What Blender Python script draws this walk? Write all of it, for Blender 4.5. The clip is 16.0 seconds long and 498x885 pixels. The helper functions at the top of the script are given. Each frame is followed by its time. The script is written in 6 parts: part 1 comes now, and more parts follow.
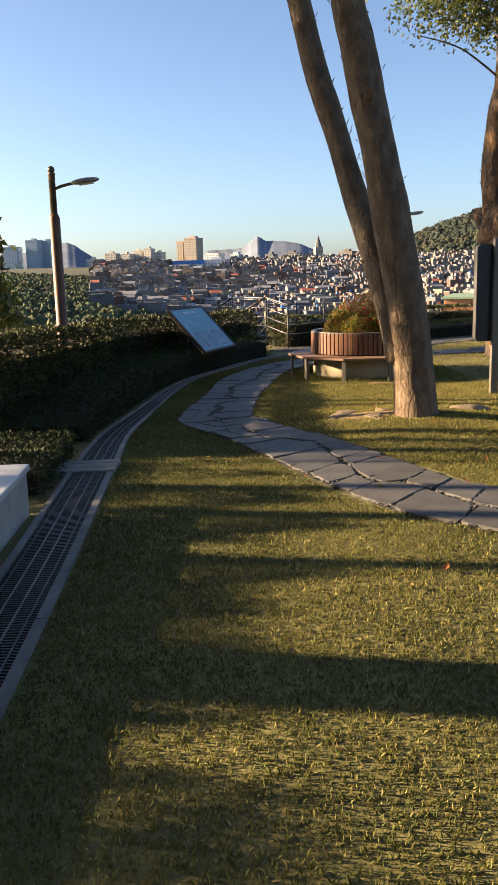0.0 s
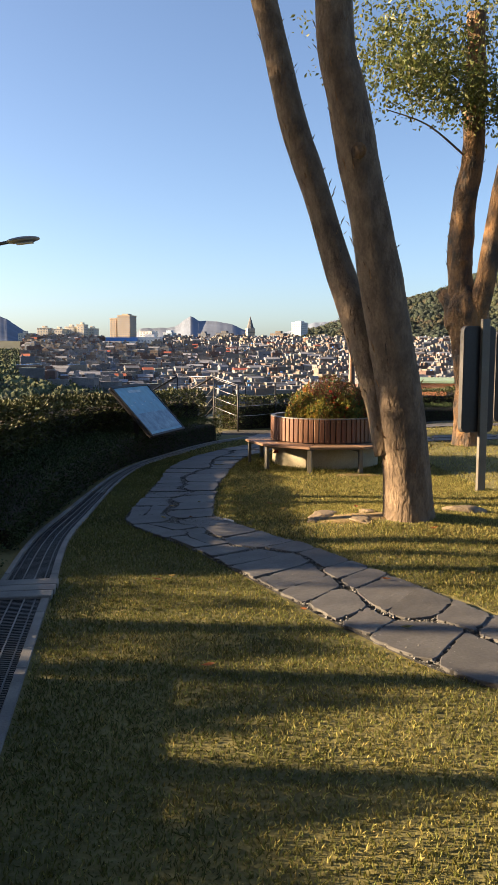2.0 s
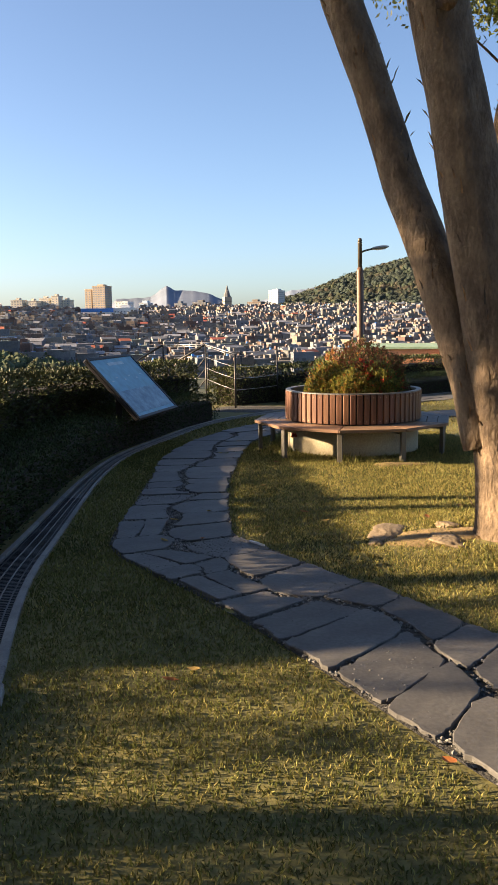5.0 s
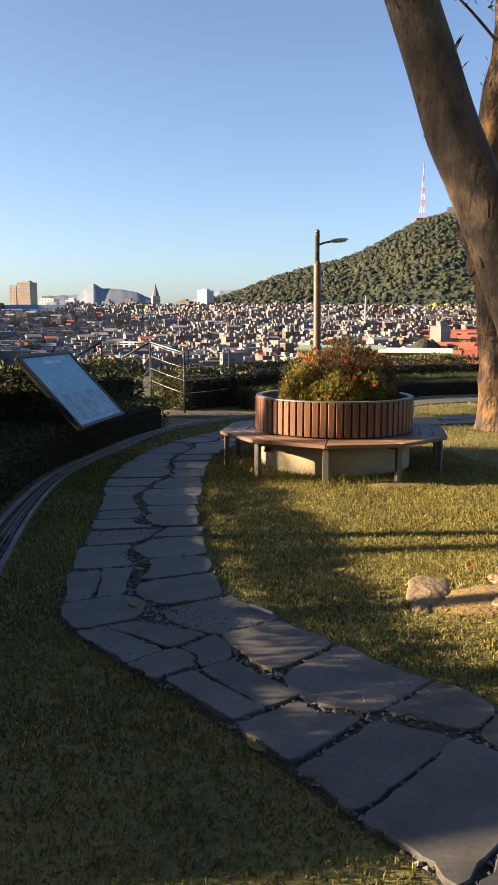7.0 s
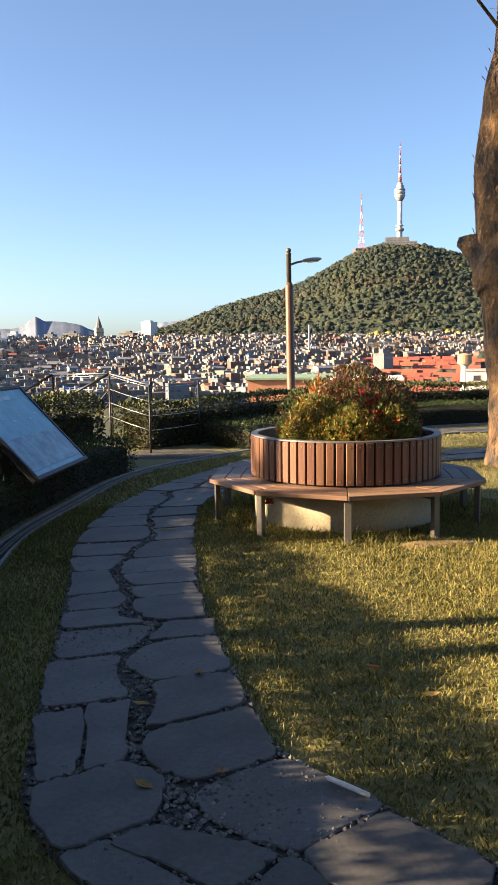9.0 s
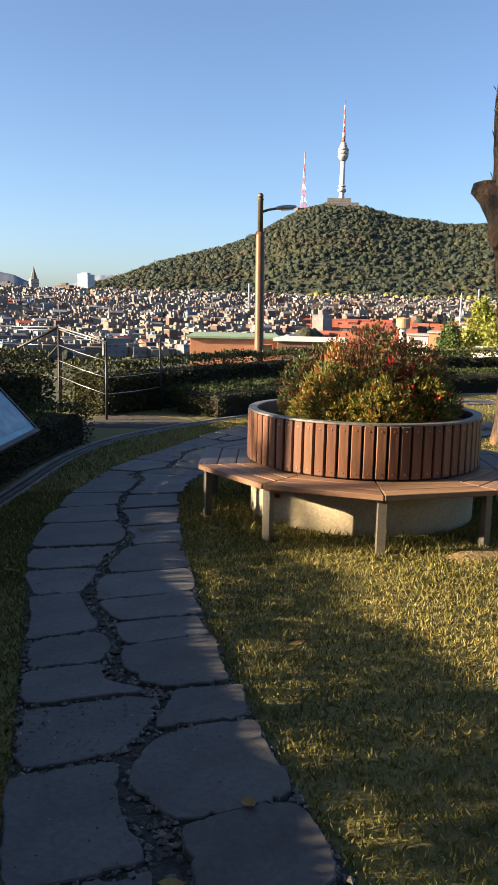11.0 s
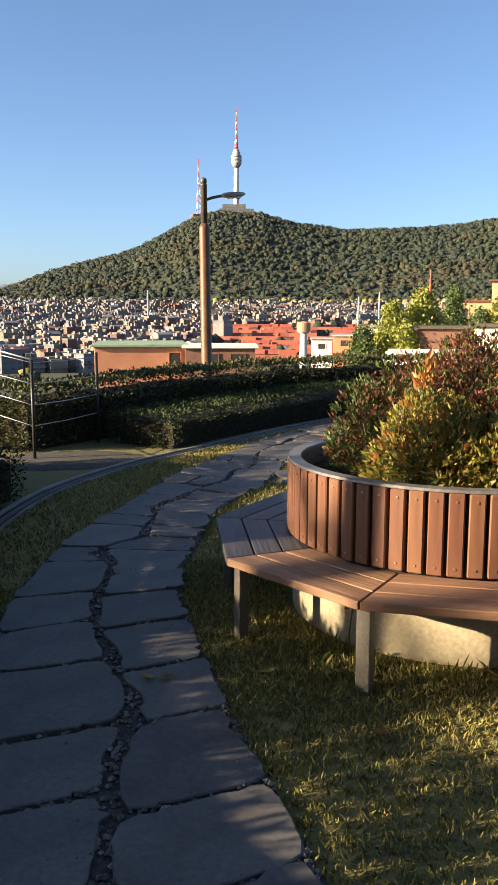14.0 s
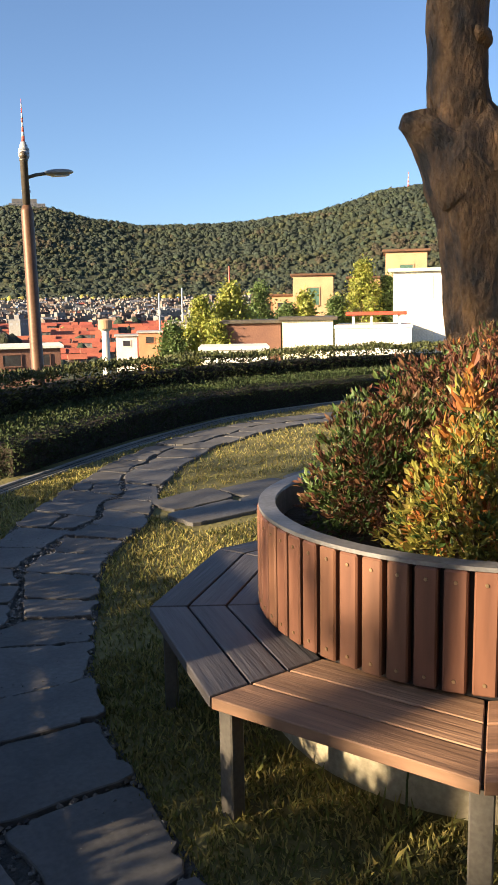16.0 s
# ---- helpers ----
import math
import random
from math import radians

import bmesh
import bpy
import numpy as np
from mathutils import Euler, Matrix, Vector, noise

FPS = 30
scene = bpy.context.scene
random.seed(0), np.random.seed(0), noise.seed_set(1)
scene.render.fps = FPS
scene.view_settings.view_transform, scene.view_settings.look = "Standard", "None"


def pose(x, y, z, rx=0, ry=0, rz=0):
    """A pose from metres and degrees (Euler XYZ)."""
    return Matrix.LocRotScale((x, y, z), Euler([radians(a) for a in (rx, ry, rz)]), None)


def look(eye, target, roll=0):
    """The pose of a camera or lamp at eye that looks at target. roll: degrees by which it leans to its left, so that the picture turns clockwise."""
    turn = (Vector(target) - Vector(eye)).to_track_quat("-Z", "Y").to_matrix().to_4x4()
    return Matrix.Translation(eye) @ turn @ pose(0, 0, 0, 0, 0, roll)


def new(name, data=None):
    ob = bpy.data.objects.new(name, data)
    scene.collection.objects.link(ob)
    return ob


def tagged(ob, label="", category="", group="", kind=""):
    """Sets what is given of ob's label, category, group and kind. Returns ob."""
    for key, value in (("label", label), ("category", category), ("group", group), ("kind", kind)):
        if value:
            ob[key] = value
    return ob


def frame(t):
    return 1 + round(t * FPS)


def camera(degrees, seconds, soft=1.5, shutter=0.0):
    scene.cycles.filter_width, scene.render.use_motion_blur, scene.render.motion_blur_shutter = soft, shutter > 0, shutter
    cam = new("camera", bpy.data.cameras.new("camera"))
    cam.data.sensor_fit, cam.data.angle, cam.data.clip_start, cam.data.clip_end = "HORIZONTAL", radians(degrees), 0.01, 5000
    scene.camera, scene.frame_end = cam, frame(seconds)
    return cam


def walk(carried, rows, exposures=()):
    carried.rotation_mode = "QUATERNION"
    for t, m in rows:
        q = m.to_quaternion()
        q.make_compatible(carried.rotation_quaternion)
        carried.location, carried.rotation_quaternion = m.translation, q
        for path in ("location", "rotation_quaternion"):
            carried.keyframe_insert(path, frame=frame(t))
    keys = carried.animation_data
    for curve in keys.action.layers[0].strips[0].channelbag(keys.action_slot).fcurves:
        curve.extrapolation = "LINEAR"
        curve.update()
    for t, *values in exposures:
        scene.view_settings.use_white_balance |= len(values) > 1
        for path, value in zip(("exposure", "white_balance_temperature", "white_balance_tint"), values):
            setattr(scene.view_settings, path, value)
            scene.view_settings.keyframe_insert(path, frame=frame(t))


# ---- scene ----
cam = camera(33.1, 16.0)
PATH = [
    (0, (1.014, -0.6, 1.724), (1.029, 1.361, 1.328), -1.5),
    (0.5, (0.878, -0.221, 1.689), (0.995, 1.737, 1.299), -0.4),
    (1, (0.76, 0.141, 1.727), (0.87, 2.109, 1.389), -0.9),
    (1.5, (0.738, 0.549, 1.739), (0.833, 2.532, 1.493), -1.1),
    (2, (0.704, 0.925, 1.701), (0.889, 2.904, 1.486), 0.2),
    (2.5, (0.658, 1.307, 1.701), (0.899, 3.278, 1.456), 0.1),
    (3, (0.631, 1.718, 1.673), (0.835, 3.688, 1.392), -0.6),
    (3.5, (0.6, 2.094, 1.648), (0.812, 4.061, 1.357), -0.6),
    (4, (0.554, 2.501, 1.642), (0.788, 4.467, 1.356), -0.8),
    (4.5, (0.566, 2.942, 1.619), (0.779, 4.909, 1.332), -0.9),
    (7, (0.36, 4.948, 1.528), (0.763, 6.886, 1.24), 0.2),
    (7.5, (0.338, 5.38, 1.505), (0.704, 7.327, 1.23), 0.4),
    (8, (0.298, 5.738, 1.481), (0.758, 7.669, 1.235), 0.8),
    (8.5, (0.254, 6.135, 1.485), (0.812, 8.04, 1.244), 0.1),
    (9, (0.275, 6.563, 1.476), (0.804, 8.48, 1.258), -0.7),
    (11.5, (0.232, 8.405, 1.429), (0.919, 10.255, 1.103), 1.5),
    (12, (0.276, 8.781, 1.402), (0.927, 10.65, 1.114), 0.7),
    (12.5, (0.293, 9.134, 1.449), (0.957, 11.004, 1.198), 1.1),
    (13, (0.254, 9.506, 1.431), (1.044, 11.323, 1.156), 0.2),
    (13.5, (0.278, 9.896, 1.397), (1.113, 11.691, 1.109), -0.2),
    (14, (0.35, 10.265, 1.425), (1.232, 12.035, 1.127), 0.1),
    (14.5, (0.381, 10.628, 1.419), (1.452, 12.295, 1.147), 0.1),
    (15, (0.418, 10.994, 1.407), (1.596, 12.592, 1.164), -1.6),
    (15.5, (0.479, 11.356, 1.434), (1.674, 12.938, 1.168), -2.0),
    (16, (0.556, 11.725, 1.418), (1.82, 13.243, 1.108), -1.0),
]
walk(cam, [(t, look(eye, target, roll)) for t, eye, target, roll in PATH],
     exposures=[(0.0, 2.16, 7900, 13), (4.5, 2.20, 7800, 13), (7.0, 2.13, 7800, 13), (8.0, 2.36, 7700, 13), (8.5, 2.00, 7600, 12), (9.0, 2.33, 7500, 12), (11.5, 2.03, 7300, 11), (12.4, 2.40, 7200, 11), (13.0, 2.30, 7200, 11), (13.5, 2.05, 7200, 11), (14.5, 2.00, 7200, 10), (16.0, 1.95, 7200, 10)])  # walk

# ---- world, sun, exposure ----
SUN_EL, SUN_AZ = radians(16.3), radians(-80.0)          # azimuth from +y towards +x
world = bpy.data.worlds.new("sky_world")
scene.world = world
world.use_nodes = True
wn = world.node_tree.nodes
sky = wn.new("ShaderNodeTexSky")
sky.sky_type = "NISHITA"
sky.sun_disc = False
sky.sun_elevation, sky.sun_rotation = SUN_EL, SUN_AZ
sky.altitude, sky.air_density, sky.dust_density, sky.ozone_density = 100, 0.72, 1.4, 3.9
wn["Background"].inputs["Strength"].default_value = 0.068
world.node_tree.links.new(sky.outputs[0], wn["Background"].inputs["Color"])
sun_data = bpy.data.lights.new("sun", "SUN")
sun_data.energy, sun_data.angle, sun_data.color = 5.0, radians(0.53), (1.0, 0.80, 0.56)
sun = new("sun", sun_data)
sun_dir = Vector((math.sin(SUN_AZ) * math.cos(SUN_EL), math.cos(SUN_AZ) * math.cos(SUN_EL), math.sin(SUN_EL)))
sun.matrix_world = look(sun_dir * 60, (0, 0, 0))


# ---- materials ----
def mat(name, base, other=None, scale=6.0, fine=60.0, rough=0.8, metal=0.0, bump=0.15, bump_scale=None, island=0.0, obj=0.0, stretch=(1, 1, 1), through_light=0.0, spec=0.4, dist=0.01):
    """A surface with variation at two scales, relief, and shifts in value from piece to piece."""
    m = bpy.data.materials.new(name)
    m.use_nodes = True
    nt = m.node_tree
    n, l = nt.nodes, nt.links
    b = n["Principled BSDF"]
    b.inputs["Roughness"].default_value = rough
    b.inputs["Metallic"].default_value = metal
    b.inputs["Specular IOR Level"].default_value = spec
    other = other or tuple(c * 0.6 for c in base)
    tc = n.new("ShaderNodeTexCoord")
    mp = n.new("ShaderNodeMapping")
    mp.inputs["Scale"].default_value = stretch
    l.new(tc.outputs["Object"], mp.inputs["Vector"])
    n1 = n.new("ShaderNodeTexNoise")
    n1.inputs["Scale"].default_value, n1.inputs["Detail"].default_value = scale, 4
    n2 = n.new("ShaderNodeTexNoise")
    n2.inputs["Scale"].default_value, n2.inputs["Detail"].default_value = fine, 3
    l.new(mp.outputs[0], n1.inputs["Vector"])
    l.new(mp.outputs[0], n2.inputs["Vector"])
    ramp = n.new("ShaderNodeValToRGB")
    ramp.color_ramp.elements[0].position, ramp.color_ramp.elements[1].position = 0.36, 0.66
    ramp.color_ramp.elements[0].color, ramp.color_ramp.elements[1].color = (*other, 1), (*base, 1)
    l.new(n1.outputs["Fac"], ramp.inputs["Fac"])
    hsv = n.new("ShaderNodeHueSaturation")
    l.new(ramp.outputs["Color"], hsv.inputs["Color"])
    val = n.new("ShaderNodeMapRange")
    val.inputs["From Min"].default_value, val.inputs["From Max"].default_value = 0.25, 0.75
    val.inputs["To Min"].default_value, val.inputs["To Max"].default_value = 0.78, 1.2
    l.new(n2.outputs["Fac"], val.inputs["Value"])
    out = val.outputs[0]
    for amount, node, socket in ((island, "ShaderNodeNewGeometry", "Random Per Island"), (obj, "ShaderNodeObjectInfo", "Random")):
        if amount:
            src = n.new(node)
            mr = n.new("ShaderNodeMapRange")
            mr.inputs["To Min"].default_value, mr.inputs["To Max"].default_value = 1 - amount, 1 + amount
            l.new(src.outputs[socket], mr.inputs["Value"])
            mul = n.new("ShaderNodeMath")
            mul.operation = "MULTIPLY"
            l.new(out, mul.inputs[0])
            l.new(mr.outputs[0], mul.inputs[1])
            out = mul.outputs[0]
            hue = n.new("ShaderNodeMapRange")
            hue.inputs["To Min"].default_value, hue.inputs["To Max"].default_value = 0.5 - amount * 0.05, 0.5 + amount * 0.05
            l.new(src.outputs[socket], hue.inputs["Value"])
            l.new(hue.outputs[0], hsv.inputs["Hue"])
    l.new(out, hsv.inputs["Value"])
    l.new(hsv.outputs["Color"], b.inputs["Base Color"])
    if bump:
        bp = n.new("ShaderNodeBump")
        bp.inputs["Strength"].default_value, bp.inputs["Distance"].default_value = bump, dist
        n3 = n.new("ShaderNodeTexNoise")
        n3.inputs["Scale"].default_value, n3.inputs["Detail"].default_value = bump_scale or fine * 0.6, 6
        l.new(mp.outputs[0], n3.inputs["Vector"])
        l.new(n3.outputs["Fac"], bp.inputs["Height"])
        l.new(bp.outputs[0], b.inputs["Normal"])
    if through_light:
        tr = n.new("ShaderNodeBsdfTranslucent")
        mix = n.new("ShaderNodeMixShader")
        mix.inputs[0].default_value = through_light
        l.new(hsv.outputs["Color"], tr.inputs["Color"])
        l.new(b.outputs[0], mix.inputs[1])
        l.new(tr.outputs[0], mix.inputs[2])
        l.new(mix.outputs[0], n["Material Output"].inputs["Surface"])
    return m


M = {
    "soil": mat("lawn_soil", (0.175, 0.155, 0.056), (0.10, 0.096, 0.036), 1.3, 45, 0.95, bump=0.6, dist=0.02),
    "grass": mat("zoysia_grass", (0.17, 0.17, 0.052), (0.088, 0.102, 0.031), 0.9, 20, 0.7, bump=0, island=0.38, through_light=0.3, spec=0.2),
    "dry_grass": mat("dry_grass", (0.42, 0.30, 0.11), (0.28, 0.20, 0.07), 2, 30, 0.75, bump=0, island=0.3, through_light=0.3, spec=0.2),
    "bare_soil": mat("bare_soil", (0.27, 0.19, 0.09), (0.18, 0.125, 0.06), 4, 60, 0.95, bump=0.7, dist=0.02),
    "slate": mat("slate_stone", (0.092, 0.091, 0.090), (0.062, 0.061, 0.061), 3.2, 55, 0.66, bump=0.3, bump_scale=24, obj=0.2, dist=0.008),
    "gravel": mat("dark_gravel", (0.16, 0.16, 0.155), (0.07, 0.07, 0.07), 20, 90, 0.6, bump=0.5, island=0.5),
    "straw": mat("straw_grass", (0.34, 0.295, 0.11), (0.245, 0.22, 0.078), 2, 30, 0.75, bump=0, island=0.3, through_light=0.3, spec=0.2),
    "kerb": mat("weathered_kerb", (0.22, 0.22, 0.21), (0.15, 0.15, 0.15), 5, 120, 0.75, bump=0.2, obj=0.15),
    "gravel_bed": mat("gravel_bed", (0.07, 0.07, 0.066), (0.04, 0.04, 0.038), 30, 140, 0.9, bump=1.0, dist=0.02),
    "granite": mat("grey_granite", (0.36, 0.36, 0.35), (0.26, 0.26, 0.26), 5, 160, 0.6, bump=0.15, obj=0.1),
    "grate": mat("black_grating", (0.045, 0.047, 0.05), (0.03, 0.03, 0.032), 8, 70, 0.5, metal=0.4, bump=0.1),
    "steel": mat("galvanised_steel", (0.42, 0.43, 0.44), (0.33, 0.33, 0.34), 6, 60, 0.42, metal=0.85, bump=0.05),
    "dark_steel": mat("dark_painted_steel", (0.03, 0.03, 0.032), (0.02, 0.02, 0.022), 7, 60, 0.5, metal=0.3, bump=0.08),
    "leg_paint": mat("grey_painted_steel", (0.125, 0.118, 0.105), (0.10, 0.094, 0.085), 4, 80, 0.5, metal=0.2, bump=0.1),
    "wood": mat("reddish_brown_wood", (0.165, 0.078, 0.047), (0.118, 0.054, 0.034), 3, 30, 0.5, bump=0.3, obj=0.14, stretch=(1, 1, 0.12), spec=0.35),
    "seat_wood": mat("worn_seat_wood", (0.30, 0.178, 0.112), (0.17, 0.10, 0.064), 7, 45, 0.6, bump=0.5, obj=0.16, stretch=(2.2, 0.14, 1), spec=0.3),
    "grey_seat_wood": mat("dark_grey_seat_wood", (0.085, 0.080, 0.085), (0.05, 0.047, 0.05), 7, 45, 0.55, bump=0.5, obj=0.16, stretch=(2.2, 0.14, 1), spec=0.4),
    "plinth": mat("cream_concrete", (0.40, 0.36, 0.26), (0.33, 0.29, 0.21), 4, 60, 0.85, bump=0.2),
    "potting": mat("potting_soil", (0.045, 0.032, 0.022), (0.02, 0.015, 0.01), 12, 80, 0.95, bump=1.0, dist=0.03),
    "bark": mat("rough_bark", (0.20, 0.145, 0.10), (0.105, 0.076, 0.054), 9, 60, 0.92, bump=0.8, bump_scale=34, stretch=(1, 1, 0.5), dist=0.03),
    "bark_dark": mat("dark_flaking_bark", (0.27, 0.15, 0.07), (0.062, 0.05, 0.042), 5.5, 42, 0.9, bump=1.0, bump_scale=24, stretch=(1, 1, 0.55), dist=0.06),
    "hedge_leaf": mat("hedge_leaf", (0.080, 0.086, 0.028), (0.036, 0.048, 0.018), 2.5, 30, 0.55, bump=0, island=0.45, through_light=0.08, spec=0.25),
    "box_leaf": mat("box_hedge_leaf", (0.040, 0.060, 0.020), (0.025, 0.040, 0.014), 3, 40, 0.65, bump=0, island=0.4, through_light=0.06, spec=0.2),
    "hedge_core": mat("dark_hedge_fill", (0.03, 0.022, 0.014), (0.014, 0.011, 0.008), 20, 90, 0.95, bump=1.0, dist=0.03),
    "leaf_yellow": mat("yellow_green_leaf", (0.28, 0.23, 0.05), (0.16, 0.165, 0.04), 6, 50, 0.45, bump=0, island=0.35, through_light=0.35),
    "leaf_orange": mat("orange_leaf", (0.36, 0.16, 0.045), (0.27, 0.10, 0.03), 6, 50, 0.45, bump=0, island=0.35, through_light=0.35),
    "leaf_red": mat("red_leaf", (0.50, 0.045, 0.03), (0.33, 0.03, 0.02), 6, 50, 0.45, bump=0, island=0.35, through_light=0.35),
    "leaf_maroon": mat("maroon_leaf", (0.15, 0.055, 0.035), (0.075, 0.05, 0.025), 6, 50, 0.55, bump=0, island=0.4, through_light=0.25, spec=0.25),
    "leaf_green": mat("green_leaf", (0.085, 0.125, 0.032), (0.05, 0.085, 0.025), 6, 50, 0.42, bump=0, island=0.4, through_light=0.3),
    "leaf_tree": mat("canopy_leaf", (0.15, 0.16, 0.04), (0.075, 0.095, 0.026), 3, 50, 0.45, bump=0, island=0.45, through_light=0.35),
    "lamp_brown": mat("brown_lamp_steel", (0.14, 0.075, 0.045), (0.095, 0.05, 0.03), 5, 40, 0.5, metal=0.2, bump=0.08),
    "lamp_dark": mat("dark_lamp_steel", (0.13, 0.11, 0.09), (0.09, 0.08, 0.065), 5, 40, 0.45, metal=0.4, bump=0.05),
    "lamp_head": mat("grey_lamp_head", (0.33, 0.33, 0.32), (0.27, 0.27, 0.26), 5, 40, 0.4, metal=0.5, bump=0.03),
    "lamp_glass": mat("lamp_diffuser", (0.7, 0.7, 0.68), (0.6, 0.6, 0.58), 5, 40, 0.3, bump=0),
    "panel_blue": mat("printed_sky_blue", (0.10, 0.33, 0.45), (0.075, 0.28, 0.40), 2, 9, 0.3, bump=0, spec=0.4),
    "panel_photo": mat("printed_city_photo", (0.035, 0.13, 0.21), (0.14, 0.29, 0.39), 9, 40, 0.3, bump=0, spec=0.4),
    "panel_pale": mat("printed_pale_cloud", (0.34, 0.46, 0.52), (0.26, 0.40, 0.48), 4, 16, 0.3, bump=0, spec=0.4),
    "board_back": mat("black_board_back", (0.018, 0.017, 0.02), (0.012, 0.012, 0.014), 3, 30, 0.45, bump=0.05),
    "board_edge": mat("pale_board_edge", (0.05, 0.048, 0.05), (0.035, 0.034, 0.036), 3, 30, 0.5, bump=0.05),
    "rock": mat("pale_boulder", (0.235, 0.18, 0.12), (0.15, 0.115, 0.075), 6, 50, 0.85, bump=0.8, dist=0.02),
    "white": mat("white_plastic", (0.75, 0.75, 0.73), (0.6, 0.6, 0.58), 8, 40, 0.5, bump=0),
}


# ---- mesh helpers ----
def mesh_np(name, verts, faces, materials, index=None, smooth=False):
    me = bpy.data.meshes.new(name)
    me.from_pydata(np.asarray(verts).tolist(), [], faces.tolist() if hasattr(faces, "tolist") else faces)
    for m in materials:
        me.materials.append(m)
    if index is not None:
        me.polygons.foreach_set("material_index", np.asarray(index, dtype=np.int32))
    if smooth:
        me.polygons.foreach_set("use_smooth", [True] * len(me.polygons))
    me.update()
    return me


def to_mesh(name, bm, material, smooth=False):
    me = bpy.data.meshes.new(name)
    bmesh.ops.recalc_face_normals(bm, faces=bm.faces)
    bm.to_mesh(me)
    bm.free()
    me.materials.append(material)
    if smooth:
        for p in me.polygons:
            p.use_smooth = True
    return me


def part(name, bm, material, parent, label="", smooth=False):
    ob = new(name, to_mesh(name, bm, material, smooth) if isinstance(bm, bmesh.types.BMesh) else bm)
    ob.parent = parent
    if label:
        tagged(ob, label)
    return ob


def empty(name, place, label, category, group="", rz=0):
    ob = new(name)
    ob.matrix_world = pose(*place, 0, 0, rz)
    ob.empty_display_size = 0.1
    return tagged(ob, label, category, group)


def box(bm, cx, cy, cz, sx, sy, sz, rz=0.0, bevel=0.0, m=None):
    """A bevelled box; cz is its centre."""
    t = Matrix.Translation((cx, cy, cz)) @ Matrix.Rotation(rz, 4, "Z") @ Matrix.Diagonal((sx, sy, sz, 1))
    made = bmesh.ops.create_cube(bm, size=1, matrix=(m or Matrix()) @ t)
    if bevel:
        edges = list({e for v in made["verts"] for e in v.link_edges})
        bmesh.ops.bevel(bm, geom=edges, offset=bevel, segments=1, affect="EDGES")
    return bm


def tube(bm, points, radii, sides=12, wobble=0.0, rng=None, cap=True, around=None):
    """A tapered tube through the points."""
    pts = [Vector(p) for p in points]
    rings = []
    ref = Vector((0.13, 1, 0.07)).normalized()
    for i, p in enumerate(pts):
        d = (pts[min(i + 1, len(pts) - 1)] - pts[max(i - 1, 0)]).normalized()
        a = d.cross(ref)
        if a.length < 0.1:
            a = d.cross(Vector((1, 0.2, 0)))
        a.normalize()
        b = d.cross(a)
        ring = []
        for k in range(sides):
            w = 2 * math.pi * k / sides
            r = radii[i]
            if wobble:
                q = Vector((math.cos(w) * 1.7, math.sin(w) * 1.7, p.z * 0.8)) + p * 0.35
                r *= 1 + wobble * noise.noise(q) + 0.5 * wobble * noise.noise(q * 3.1)
            ring.append(bm.verts.new(p + (a * math.cos(w) + b * math.sin(w)) * r))
        rings.append(ring)
    for r0, r1 in zip(rings, rings[1:]):
        for k in range(sides):
            bm.faces.new((r0[k], r0[(k + 1) % sides], r1[(k + 1) % sides], r1[k]))
    if cap:
        bm.faces.new(rings[0][::-1])
        bm.faces.new(rings[-1])
    return bm


def smooth_line(points, step):
    """Points at even steps on a Catmull-Rom curve through the given ones."""
    p = np.array([points[0]] + list(points) + [points[-1]], float)
    fine = []
    for i in range(1, len(p) - 2):
        for t in np.linspace(0, 1, 24, endpoint=False):
            a, b, c, d = p[i - 1], p[i], p[i + 1], p[i + 2]
            fine.append(0.5 * (2 * b + (c - a) * t + (2 * a - 5 * b + 4 * c - d) * t * t + (3 * b - a - 3 * c + d) * t ** 3))
    fine.append(p[-2])
    fine = np.array(fine)
    s = np.r_[0, np.cumsum(np.linalg.norm(np.diff(fine, axis=0), axis=1))]
    n = max(2, int(round(s[-1] / step)) + 1)
    u = np.linspace(0, s[-1], n)
    return np.stack([np.interp(u, s, fine[:, k]) for k in range(fine.shape[1])], 1)


def normals_2d(line):
    d = np.gradient(line[:, :2], axis=0)
    d /= np.linalg.norm(d, axis=1)[:, None]
    return np.stack([-d[:, 1], d[:, 0]], 1)                # to the left of the way


def leaves(centres, axes, size, rng, aspect=0.5, jitter=1.0, fold=0.25):
    """Folded leaves: verts and faces. axes: the way that each leaf points, before jitter."""
    n = len(centres)
    a = axes + jitter * rng.normal(size=(n, 3)) * 0.6
    a /= np.linalg.norm(a, axis=1)[:, None] + 1e-9
    r = rng.normal(size=(n, 3))
    b = np.cross(a, r)
    b /= np.linalg.norm(b, axis=1)[:, None] + 1e-9
    c = np.cross(a, b)
    s = (size * rng.uniform(0.65, 1.3, n))[:, None]
    v0 = centres
    v1 = centres + s * (0.5 * a + aspect * 0.5 * b + fold * 0.25 * c)
    v2 = centres + s * a
    v3 = centres + s * (0.5 * a - aspect * 0.5 * b + fold * 0.25 * c)
    verts = np.stack([v0, v1, v2, v3], 1).reshape(-1, 3)
    k = np.arange(n)[:, None] * 4
    faces = np.concatenate([k + np.array([0, 1, 2]), k + np.array([0, 2, 3])], 1).reshape(-1, 3)
    return verts, faces


